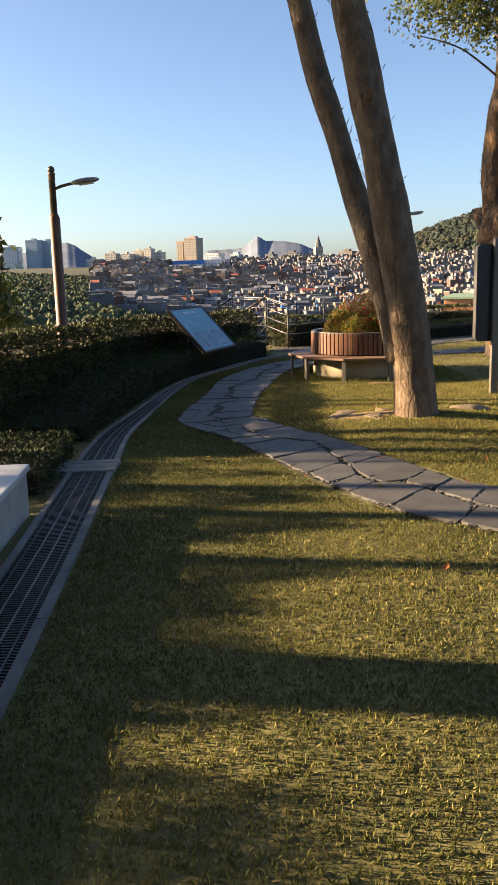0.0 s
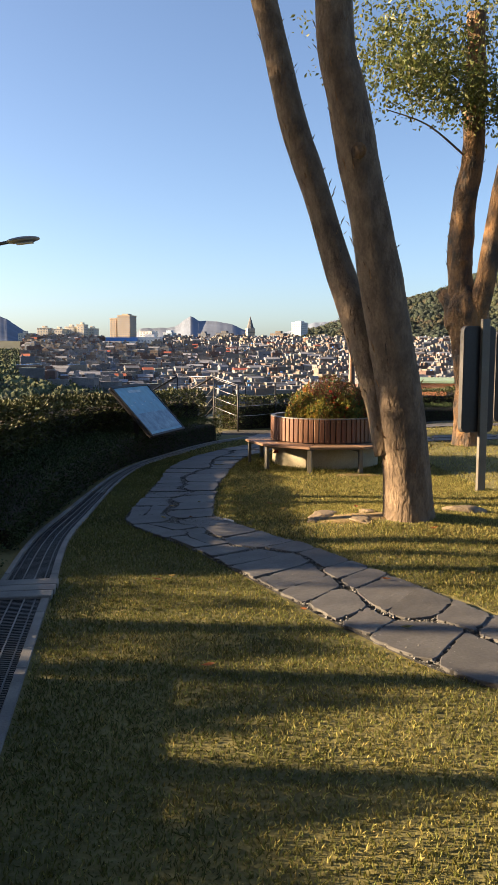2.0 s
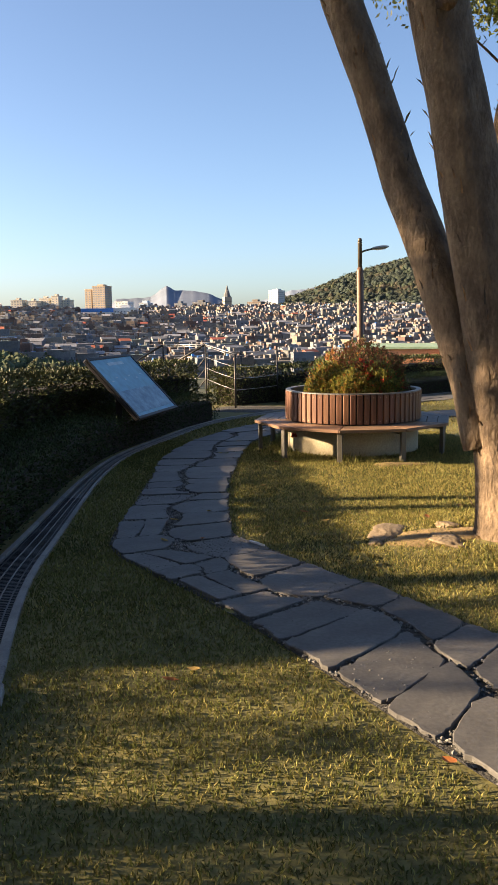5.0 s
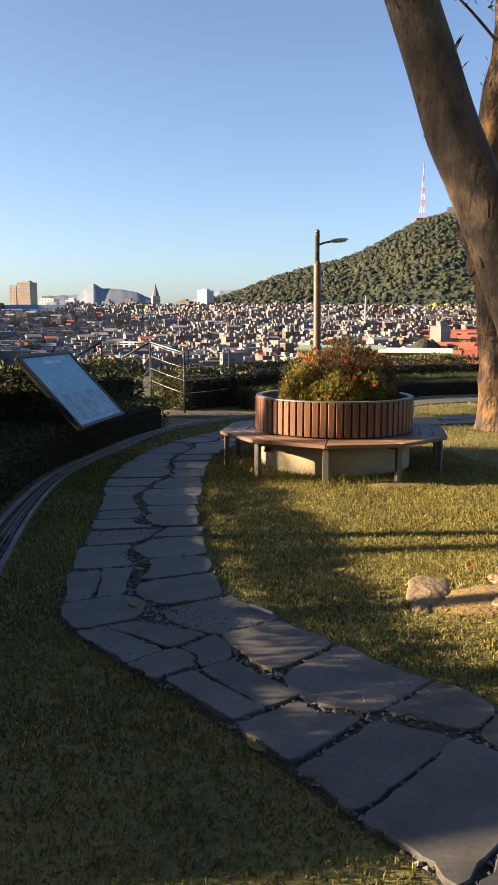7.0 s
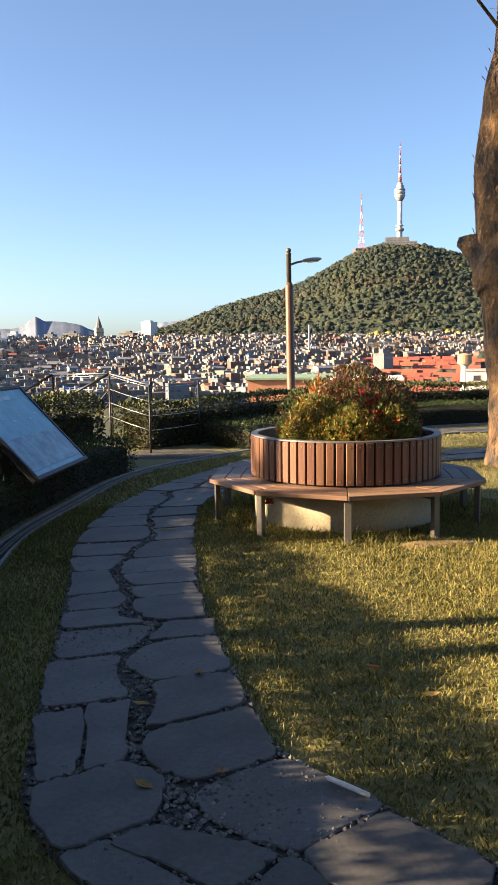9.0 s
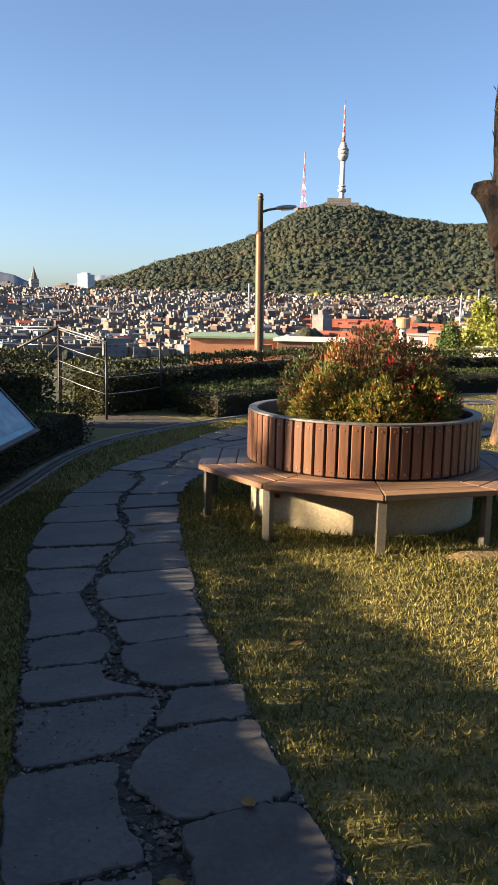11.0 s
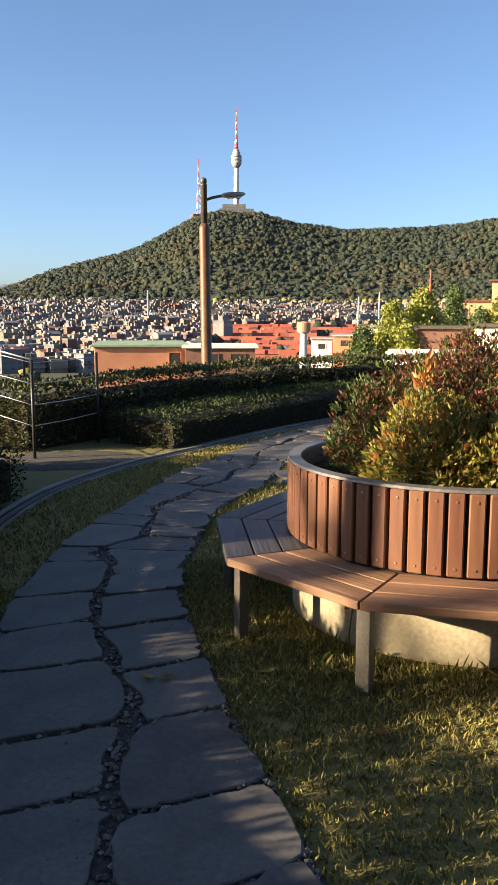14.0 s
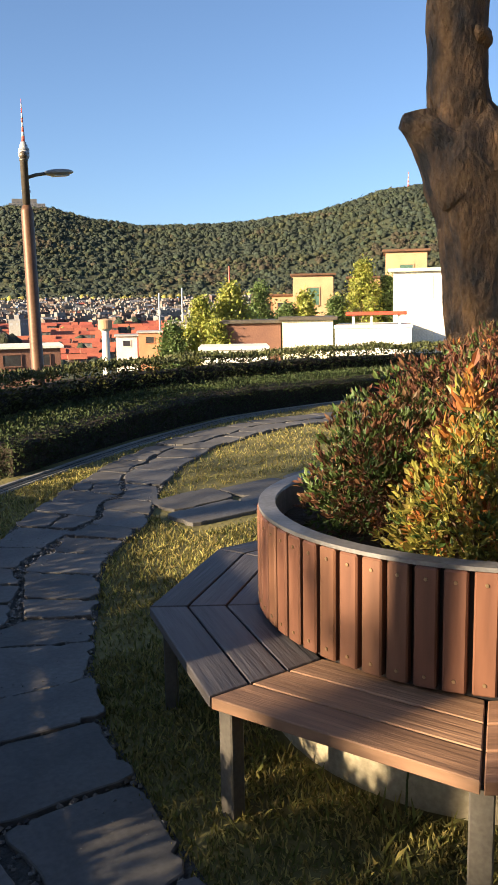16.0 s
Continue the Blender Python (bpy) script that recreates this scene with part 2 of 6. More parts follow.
# ---- plan ----
def lawn_z(x, y):
    """Height of the lawn: it falls gently along the walk and then lies level."""
    s = 9.5 - y
    z = 0.028 * (np.where(s > 3, s, np.where(s < -3, 0, (s + 3) ** 2 / 12)))
    z = z + 0.10 * np.exp(-(((x - 2.95) ** 2 + (y - 8.75) ** 2) / 0.9)) + 0.09 * np.clip((x - 4.0) / 3.0, 0, 1)
    z = z + 0.045 * np.exp(-(((x - 3.02) ** 2 + (y - 13.36) ** 2) / 1.9) ** 2)
    return z


def lz(x, y):
    return float(lawn_z(np.float64(x), np.float64(y)))


DRAIN = smooth_line([(0.0, -4.0), (-0.12, 0.0), (-0.28, 3.6), (-0.44, 6.4), (-0.49, 8.2), (-0.38, 9.6), (-0.12, 12.0), (0.2, 13.5), (0.75, 14.9),
                     (1.22, 16.0), (1.77, 16.9), (2.4, 17.55), (3.2, 18.15), (4.6, 18.95), (6.2, 19.6), (8.0, 20.0), (10.5, 20.0), (14.0, 19.2)], 0.15)
PATH_L = [(4.6, 2.6), (3.2, 3.7), (2.18, 4.62), (1.72, 5.55), (1.20, 7.0), (0.83, 7.9), (0.50, 8.55), (0.28, 9.1), (0.28, 9.6), (0.40, 10.6), (0.50, 11.4),
          (0.60, 12.3), (0.72, 13.2), (1.08, 14.35), (1.65, 15.4), (2.42, 16.4), (3.1, 17.2), (4.05, 18.1), (4.85, 18.7), (5.6, 19.1), (6.6, 19.35), (8.0, 19.3), (10.0, 18.8)]
PATH_R = [(5.0, 3.6), (3.7, 4.7), (2.75, 5.5), (2.39, 6.40), (1.92, 7.62), (1.56, 8.31), (1.30, 8.9), (1.12, 9.35), (1.14, 9.8), (1.20, 10.6), (1.28, 11.4),
          (1.44, 12.3), (1.60, 13.1), (1.90, 14.2), (2.30, 14.95), (2.9, 15.85), (3.55, 16.45), (4.35, 17.4), (5.28, 18.15), (5.95, 18.5), (6.9, 18.7), (8.0, 18.65), (9.8, 18.1)]


def cr(points, u):
    """The place at knot number u on the curve through the points."""
    i = int(min(max(math.floor(u), 0), len(points) - 2))
    t = u - i
    a, b, c, d = (np.array(points[min(max(k, 0), len(points) - 1)], float) for k in (i - 1, i, i + 1, i + 2))
    return 0.5 * (2 * b + (c - a) * t + (2 * a - 5 * b + 4 * c - d) * t * t + (3 * b - a - 3 * c + d) * t ** 3)


def cross(u, f):
    """The place a share f of the way from the path's outer edge to its inner edge."""
    return cr(PATH_L, u) * (1 - f) + cr(PATH_R, u) * f


RIDGE_AZ = [-180, -40, 6, 8, 10.4, 13.7, 18.6, 20.5, 22.7, 24.2, 27.2, 29.5, 33, 36.8, 39.7, 42.4, 44.3, 46.5, 49, 51, 56, 62, 75, 100, 180]
RIDGE_EL = [0.6, 0.6, 0.6, 1.0, 1.6, 2.85, 4.1, 5.0, 6.2, 6.65, 6.5, 5.9, 5.45, 5.5, 5.6, 6.0, 6.1, 6.7, 7.4, 7.6, 7.9, 7.2, 3, 1, 0.6]
EYE0 = np.array((0.4, 8.0, 1.5))


def terrain(az, d):
    """Height of the land below the park: a valley, the town's slope, the wooded hill with the tower."""
    z = np.interp(d, [0, 60, 250, 420, 1100, 5000], [-9, -15, -24, -25, 15, 15])
    wood = np.interp(az, [-60, -15, 0], [1, 1, 0])
    z = z * (1 - wood) + wood * np.interp(d, [0, 60, 170, 480, 700, 1100, 5000], [-9, -12, -11, -3, 2, 15, 15])
    top = 1850 * np.tan(np.radians(np.interp(az, RIDGE_AZ, RIDGE_EL)))
    s = np.clip((d - 1130) / 720, 0, 1)
    hill = 15 + (np.maximum(top, 15) - 15) * (s * s * (3 - 2 * s)) ** 0.8
    hill = np.where(d > 1850, np.maximum(15, top - (d - 1850) * 0.22), hill)
    return np.where(d > 1130, np.maximum(hill, z), z)


def ground_z(x, y):
    x, y = np.asarray(x, float), np.asarray(y, float)
    d = np.hypot(x - EYE0[0], y - EYE0[1])
    az = np.degrees(np.arctan2(x - EYE0[0], y - EYE0[1]))
    t = terrain(az, d)
    nrm = normals_2d(DRAIN)
    i = np.argmin((x[..., None] - DRAIN[::6, 0]) ** 2 + (y[..., None] - DRAIN[::6, 1]) ** 2, axis=-1) * 6
    side = (x - DRAIN[i, 0]) * nrm[i, 0] + (y - DRAIN[i, 1]) * nrm[i, 1]
    flat = lawn_z(x, y)
    out = np.maximum(flat - 0.5 * np.clip(side - 2.4, 0, None), t)
    far_in = flat + (t - flat) * np.clip((d - 40) / 60, 0, 1)
    return np.where(side > 2.4, np.where(d < 200, np.minimum(out, flat), t), far_in)


def far(az, el, d, eye=EYE0):
    a = radians(az)
    return Vector((eye[0] + d * math.sin(a), eye[1] + d * math.cos(a), eye[2] + d * math.tan(radians(el))))


# ---- ground: one sheet to the horizon ----
def build_ground():
    radii = np.concatenate([np.linspace(0.2, 32, 100), np.geomspace(33, 4800, 70)])
    na = 300
    ang = np.linspace(0, 2 * math.pi, na, endpoint=False)
    x = 1.5 + radii[:, None] * np.sin(ang)
    y = 9.0 + radii[:, None] * np.cos(ang)
    z = ground_z(x.ravel(), y.ravel())
    verts = np.stack([x.ravel(), y.ravel(), z], 1)
    verts = np.vstack([verts, [[1.5, 9.0, lz(1.5, 9.0)]]])
    i, k = np.meshgrid(np.arange(len(radii) - 1), np.arange(na), indexing="ij")
    k2 = (k + 1) % na
    quads = np.stack([i * na + k, (i + 1) * na + k, (i + 1) * na + k2, i * na + k2], -1).reshape(-1, 4)[:, ::-1]
    tris = [[len(verts) - 1, (j + 1) % na, j] for j in range(na)]
    faces = quads.tolist() + tris
    far_face = [1 if math.hypot(*(verts[f[0]][:2] - EYE0[:2])) > 45 else 0 for f in faces]
    land = mat("distant_land", (0.042, 0.052, 0.028), (0.030, 0.040, 0.022), 0.02, 0.2, 0.95, bump=0)
    ob = new("ground", mesh_np("ground", verts, faces, [M["soil"], land], far_face, True))
    tagged(ob, "lawn on a hilltop falling away to the town", "ground", kind="structure")


build_ground()


# ---- drain with grating and kerbs ----
def narrow(p):
    """The channel tapers as it runs on along the hedge."""
    return float(np.interp(p[1], [7.0, 9.0, 11.6, 13.5], [1.0, 0.78, 0.5, 0.34]))


def strip(line, off0, off1, z0, z1, material, name):
    """A raised strip between two distances to the left of the line."""
    nrm = normals_2d(line)
    bm = bmesh.new()
    rows = []
    for p, n in zip(line, nrm):
        k = narrow(p)
        a, b = p[:2] + n * (off0 * k if off0 < 0 else off0), p[:2] + n * (off1 * k if off1 < 0 else off1)
        za, zb = lz(*a), lz(*b)
        rows.append([bm.verts.new((*a, za + z0)), bm.verts.new((*a, za + z1)), bm.verts.new((*b, zb + z1)), bm.verts.new((*b, zb + z0))])
    for r, s in zip(rows, rows[1:]):
        for k in range(3):
            bm.faces.new((r[k], r[k + 1], s[k + 1], s[k]))
    bm.faces.new(rows[0])
    bm.faces.new(rows[-1][::-1])
    return to_mesh(name, bm, material)


def build_drain():
    drain = empty("drain_channel", (0, 0, 0), "black metal drain grating between grey granite kerbs beside the lawn", "drain")
    tagged(drain, kind="structure")
    nrm = normals_2d(DRAIN)
    part("channel_bed", strip(DRAIN, -0.30, 0.0, -0.05, 0.004, M["grate"], "channel_bed"), None, drain)
    s = np.r_[0, np.cumsum(np.linalg.norm(np.diff(DRAIN, axis=0), axis=1))]

    def at(dist):
        p = np.array([np.interp(dist, s, DRAIN[:, k]) for k in range(2)])
        n = np.array([np.interp(dist, s, nrm[:, k]) for k in range(2)])
        return p, n / np.linalg.norm(n)

    # kerb stones, one metre each
    for name, o0, o1, h in (("inner_kerb", -0.345, -0.295, 0.020), ("outer_kerb", 0.0, 0.035, 0.030)):
        d = 0.0
        while d < s[-1] - 1:
            seg = [at(d + e) for e in np.linspace(0.004, 0.996, 5)]
            line = np.array([p for p, _ in seg])
            part("kerb_stone", strip(line, o0, o1, -0.05, h, M["kerb"], name), None, drain)
            d += 1.0
    # long rails of the grating and its cross bars
    for o in (-0.26, -0.19, -0.11, -0.04):
        part("grating_rail", strip(DRAIN, o - 0.004, o + 0.004, 0.0, 0.020, M["kerb" if o in (-0.19, -0.11) else "grate"], "grating_rail"), None, drain)
    verts, faces = [], []
    for d in np.arange(2.0, 15.0, 0.03):
        p, n = at(d)
        t = np.array([n[1], -n[0]]) * 0.006
        a, b = p - n * 0.29 * narrow(p), p - n * 0.01
        k = len(verts)
        for q in (a - t, a + t, b + t, b - t):
            verts.append((*q, lz(*q) + 0.016))
        for q in (a - t, a + t, b + t, b - t):
            verts.append((*q, lz(*q) + 0.002))
        faces += [(k, k + 1, k + 2, k + 3), (k, k + 4, k + 5, k + 1), (k + 1, k + 5, k + 6, k + 2), (k + 2, k + 6, k + 7, k + 3), (k + 3, k + 7, k + 4, k)]
    bars = part("grating_bars", mesh_np("grating_bars", verts, faces, [M["grate"]]), None, drain)
    tagged(bars, kind="stuff")
    # the stone slab that bridges the channel
    bm = bmesh.new()
    for off in (0, 0.145, 0.29):
        box(bm, -0.36, 6.38 + off, lz(-0.3, 6.4) + 0.012, 0.56, 0.135, 0.05, radians(4), 0.006)
    tagged(new("drain_cover_slab", to_mesh("drain_cover_slab", bm, M["kerb"])), "grey stone slab bridging the drain channel", "slab")


build_drain()


# ---- hedges ----
def clipped_hedge(name, label, line, inner, outer, height, leaf, leaf_size, density, rng, ragged, material):
    """A clipped hedge along the line: a solid dark core and leaves all over. height: function of the share of its
    length.
    """
    nrm = normals_2d(line)
    n = len(line)
    hedge = empty(name, (0, 0, 0), label, "hedge")
    bm = bmesh.new()
    rows = []
    for i, (p, q) in list(enumerate(zip(line, nrm)))[1:-1]:
        h = height(i / (n - 1)) - leaf_size * 0.8
        base = lz(*p[:2])
        a, b = p[:2] + q * (inner + leaf_size), p[:2] + q * (outer - leaf_size)
        jig = 0.03 * noise.noise(Vector((p[0] * 3, p[1] * 3, 0)))
        rows.append([bm.verts.new((*a, base - 0.35)), bm.verts.new((*a, base + h * 0.76 + jig)), bm.verts.new((*(a + q * 0.05), base + h * 0.84 + jig)),
                     bm.verts.new((*(b - q * 0.05), base + h * 0.84 - jig)), bm.verts.new((*b, base - 0.35))])
    for r, t in zip(rows, rows[1:]):
        for k in range(4):
            bm.faces.new((r[k], r[k + 1], t[k + 1], t[k]))
    bm.faces.new(rows[0])
    bm.faces.new(rows[-1][::-1])
    # One solid, near-black block fills the hedge behind its leaves
    part("core", bm, M["hedge_core"], hedge, "solid dark core inside the hedge")
    seg = np.linalg.norm(np.diff(line[:, :2], axis=0), axis=1).sum()
    hm = height(0.5)
    cs, ax = [], []
    total = int(density * seg * (hm + (outer - inner) + hm * 0.45))
    u = rng.uniform(0, n - 1.001, total)
    i = u.astype(int)
    f = (u - i)[:, None]
    p = line[i, :2] * (1 - f) + line[i + 1, :2] * f
    q = nrm[i]
    h = np.array([height(v / (n - 1)) for v in u])
    base = lawn_z(p[:, 0], p[:, 1])
    h = h * (1 + ragged * np.array([noise.noise(Vector((a * 2.3, b * 2.3, 7))) for a, b in p]))
    pick = rng.uniform(0, 1, total) * (hm * 1.45 + outer - inner)
    front, top = pick < hm, (pick >= hm) & (pick < hm + outer - inner)
    across = np.where(front, inner, outer) + rng.normal(0, 0.02, total)
    across = np.where(top, rng.uniform(inner, outer, total), across)
    zz = np.where(top, h + rng.normal(0, 0.018, total), rng.uniform(0.02, 1, total) ** 0.8 * h)
    cs = np.column_stack([p + q * across[:, None], base + zz])
    ax = np.where(top[:, None], np.array([[0, 0, 1.0]]), np.column_stack([q * np.where(front, -1, 1)[:, None], np.full(total, 0.35)]))
    ends = int(density * hm * (outer - inner) * 1.3)
    for e, way in ((0, 1), (n - 1, -1)):
        t2 = np.array([nrm[e][1], -nrm[e][0]]) * way
        q2 = line[e, :2] + nrm[e] * rng.uniform(inner, outer, ends)[:, None] + t2 * rng.uniform(0, 0.12, ends)[:, None]
        cs = np.vstack([cs, np.column_stack([q2, lawn_z(q2[:, 0], q2[:, 1]) + rng.uniform(0, 1, ends) * height(e / (n - 1))])])
        ax = np.vstack([ax, np.tile([*(-t2), 0.3], (ends, 1))])
    v, fc = leaves(cs, ax, leaf_size, rng, 0.55, 1.0)
    foliage = part("foliage", mesh_np("foliage", v, fc, [material]), None, hedge, leaf)
    tagged(foliage, kind="stuff")
    return hedge


rng = np.random.default_rng(5)
tall = DRAIN[(DRAIN[:, 1] > 7.9)]
low_run = DRAIN[(DRAIN[:, 1] > 5.4)]
left_run, right_run = tall[tall[:, 0] < 2.25], tall[tall[:, 0] > 2.75]
low_left, low_right = low_run[(low_run[:, 0] < 1.80) & (low_run[:, 1] > 7.75)], tall[tall[:, 0] > 3.55]
low_near = low_run[low_run[:, 1] < 7.3]


def h_left(f):
    return 1.06 - 0.22 * f


clipped_hedge("tall_hedge", "tall dark evergreen hedge, sunlit along its clipped top", left_run, 1.08, 1.80, h_left, "glossy dark green leaves", 0.05, 1500, rng, 0.10, M["hedge_leaf"])
clipped_hedge("tall_hedge", "tall dark evergreen hedge behind a low clipped hedge", right_run, 1.36, 2.05, lambda f: 0.66, "glossy dark green leaves", 0.05, 1500, rng, 0.10, M["hedge_leaf"])
clipped_hedge("low_hedge", "low clipped box hedge in the shade beside the drain", low_left, 0.12, 1.02, lambda f: 0.20 + 0.20 * min(1.0, f * 5), "fine dark leaves", 0.028, 2300, rng, 0.06, M["box_leaf"])
clipped_hedge("low_hedge", "short low box hedge behind the granite block", low_near, 0.12, 1.02, lambda f: 0.24, "fine dark leaves", 0.028, 2300, rng, 0.06, M["box_leaf"])
clipped_hedge("low_hedge", "low clipped box hedge in the shade of the taller hedge", low_right, 0.20, 1.05, lambda f: 0.36, "fine dark leaves", 0.028, 2300, rng, 0.06, M["box_leaf"])


# ---- granite block at the start ----
def granite_block():
    ob = empty("granite_block", (-0.42, 5.0, lz(-0.4, 5.0)), "low grey granite block with a pale polished top beside the drain", "block")
    bm = bmesh.new()
    box(bm, -0.65, -2.2, 0.10, 1.2, 4.4, 0.42, 0, 0.008)
    part("body", bm, M["granite"], ob)
    bm = bmesh.new()
    box(bm, -0.65, -2.2, 0.335, 1.24, 4.44, 0.046, 0, 0.006)
    part("top_slab", bm, mat("polished_granite", (0.50, 0.51, 0.52), (0.40, 0.41, 0.43), 3, 120, 0.28, bump=0.05), ob, "pale polished granite slab")
    ob.rotation_euler = (0, 0, radians(2.5))


granite_block()


# ---- lamps ----
def street_lamp(x, y, base, top, lean, rz, label):
    ob = empty("street_lamp", (x, y, base), label, "street lamp", "street lamps along the hedge")
    h = top - base
    def lean_pt(z, dx=0.0, dy=0.0):
        return (dx - lean * (h - z), dy, z)
    bm = bmesh.new()
    tube(bm, [lean_pt(0), lean_pt(0.12), lean_pt(0.14), lean_pt(h - 0.62), lean_pt(h - 0.56)], [0.10, 0.10, 0.078, 0.072, 0.05], 20)
    part("lower_pole", bm, M["lamp_brown"], ob, "rust-brown steel pole", True)
    bm = bmesh.new()
    tube(bm, [lean_pt(h - 0.60), lean_pt(h - 0.06), lean_pt(h - 0.05), lean_pt(h - 0.03)], [0.045, 0.045, 0.052, 0.05], 16)
    part("upper_pole", bm, M["lamp_dark"], ob, "dark slimmer upper pole", True)
    bm = bmesh.new()
    bmesh.ops.create_uvsphere(bm, u_segments=14, v_segments=10, radius=0.048, matrix=Matrix.Translation(lean_pt(h + 0.01)))
    part("ball_cap", bm, M["lamp_dark"], ob, "", True)
    c, s = math.cos(radians(rz)), math.sin(radians(rz))
    bm = bmesh.new()
    tube(bm, [lean_pt(h - 0.25), lean_pt(h - 0.20, 0.14 * c, 0.14 * s), lean_pt(h - 0.17, 0.28 * c, 0.28 * s)], [0.02, 0.02, 0.02], 10)
    part("arm", bm, M["lamp_dark"], ob, "", True)
    bm = bmesh.new()
    bmesh.ops.create_uvsphere(bm, u_segments=18, v_segments=10, radius=1, matrix=Matrix.Translation(lean_pt(h - 0.145, 0.44 * c, 0.44 * s)) @ Matrix.Rotation(radians(rz), 4, "Z") @ Matrix.Rotation(radians(-7), 4, "Y") @ Matrix.Diagonal((0.20, 0.085, 0.042, 1)))
    head = part("lamp_head", bm, M["lamp_head"], ob, "grey oval lamp head", True)
    bm = bmesh.new()
    box(bm, 0, 0, 0, 0.20, 0.11, 0.014, 0, 0.004, Matrix.Translation(lean_pt(h - 0.182, 0.46 * c, 0.46 * s)) @ Matrix.Rotation(radians(rz), 4, "Z") @ Matrix.Rotation(radians(-7), 4, "Y"))
    part("diffuser", bm, M["lamp_glass"], head)


street_lamp(-1.45, 11.15, -0.1, 3.14, -0.003, 0, "rust-brown street lamp with a grey oval head behind the hedge")
street_lamp(5.10, 21.21, -0.25, 3.25, -0.012, 0, "sunlit rust-brown street lamp with a grey oval head beyond the hedge")


# ---- panorama board ----
def panorama_board():
    bl, br = Vector((0.42, 13.80, 0.40)), Vector((0.94, 15.15, 0.40))
    u = (br - bl).normalized()
    back = Vector((-u.y, u.x, 0))
    up = (back * 0.70 + Vector((0, 0, 0.75))).normalized()
    w, h = (br - bl).length, 1.025
    m = Matrix.Translation(bl) @ Matrix((u, up, u.cross(up))).transposed().to_4x4()
    ob = empty("panorama_board", (0.35, 14.6, 0.0), "tilted panorama board with a blue city view in a dark frame", "sign board")
    base_inv = Matrix.Translation((-0.35, -14.6, 0))
    bm = bmesh.new()
    box(bm, w / 2, h / 2, -0.03, w, h, 0.055, 0, 0.015, base_inv @ m)
    part("tray", bm, M["board_back"], ob, "black metal tray")
    bm = bmesh.new()
    for cx, cy, sx, sy in ((w / 2, 0.02, w, 0.04), (w / 2, h - 0.02, w, 0.04), (0.02, h / 2, 0.04, h - 0.08), (w - 0.02, h / 2, 0.04, h - 0.08)):
        box(bm, cx, cy, 0.004, sx, sy, 0.02, 0, 0.004, base_inv @ m)
    part("frame", bm, M["dark_steel"], ob, "dark frame")
    bm = bmesh.new()
    box(bm, w / 2, h / 2, -0.0005, w - 0.08, h - 0.08, 0.006, 0, 0, base_inv @ m)
    panel = part("picture_panel", bm, M["panel_blue"], ob, "glossy blue printed sky")
    bm = bmesh.new()
    box(bm, w / 2, 0.27, 0.0050, w - 0.1, 0.36, 0.003, 0, 0, base_inv @ m)
    part("city_picture", bm, M["panel_photo"], panel, "printed city skyline")
    for cx, cy, sx, sy in [(0.2 + 0.2 * k, 0.62 + 0.05 * (k % 2), 0.06, 0.02) for k in range(6)] + [(w * 0.5, h - 0.13, 0.5, 0.05)]:
        bm = bmesh.new()
        box(bm, cx, cy, 0.0045, sx, sy, 0.002, 0, 0, base_inv @ m)
        part("caption_bar", bm, M["panel_pale"], panel)
    for f in (0.2, 0.8):
        a = m @ Vector((w * f, h * 0.5, -0.06))
        bm = bmesh.new()
        box(bm, a.x, a.y, a.z / 2 - 0.05, 0.08, 0.08, a.z + 0.1, 0, 0.006, base_inv)
        part("post", bm, M["dark_steel"], ob)


panorama_board()


# ---- stair railing ----
def railing():
    ob = empty("stair_railing", (2.1, 18.6, 0), "grey steel railing with thin cables at the top of stairs", "railing")
    inv = Vector((2.1, 18.6, 0))
    posts = [((2.12, 18.62), -0.1, 1.0), ((3.03, 19.5), -0.1, 1.02), ((1.66, 19.65), -0.4, 1.15), ((0.86, 20.9), -0.9, 1.12), ((2.45, 20.6), -0.7, 0.98), ((1.72, 19.95), -0.5, 0.98)]
    for (x, y), z0, z1 in posts:
        bm = bmesh.new()
        tube(bm, [(x - inv.x, y - inv.y, z0), (x - inv.x, y - inv.y, z1)], [0.017, 0.017], 10)
        part("post", bm, M["dark_steel"], ob, "", True)
    a, b, c, d, e = (Vector((*posts[k][0], posts[k][2])) for k in range(5))
    def rod(p, q, r, mt="steel", sag=0.0):
        bm = bmesh.new()
        mid = (p + q) / 2 - Vector((0, 0, sag))
        tube(bm, [p - inv, mid - inv, q - inv], [r, r, r], 8)
        part("cable" if r < 0.01 else "handrail", bm, M[mt], ob, "", True)
    for k, dz in enumerate((0.03, 0.24, 0.45, 0.66)):
        rod(a - Vector((0, 0, dz)), b - Vector((0, 0, dz + 0.02)), 0.005, sag=0.01)
        rod(c - Vector((0, 0, dz)), a - Vector((0, 0, dz)), 0.005, sag=0.01)
        rod(c - Vector((0, 0, dz)), d - Vector((0, 0, dz)), 0.005, sag=0.01)
        if k:
            down = Vector((-0.45, 1.5, -0.75))
            rod(c - Vector((0, 0, dz)), c + down - Vector((0, 0, dz)), 0.012, "dark_steel")
    rod(c, a, 0.011)
    rod(c, d, 0.011)
    rod(c, c + Vector((-0.9, 0.9, -0.55)), 0.02, "dark_steel")
    rod(d, d + Vector((-0.9, 0.9, -0.55)), 0.02, "dark_steel")
    # treads going down behind the gap
    stairs = empty("outdoor_stairs", (1.8, 18.9, 0), "dark stone steps going down between the hedges", "stairs")
    for k in range(7):
        bm = bmesh.new()
        box(bm, -0.22 * k + 0.1, 0.28 * k, -0.10 - 0.17 * k, 1.1, 0.34, 0.17, radians(38), 0.01)
        part("step", bm, M["slate"], stairs)


railing()


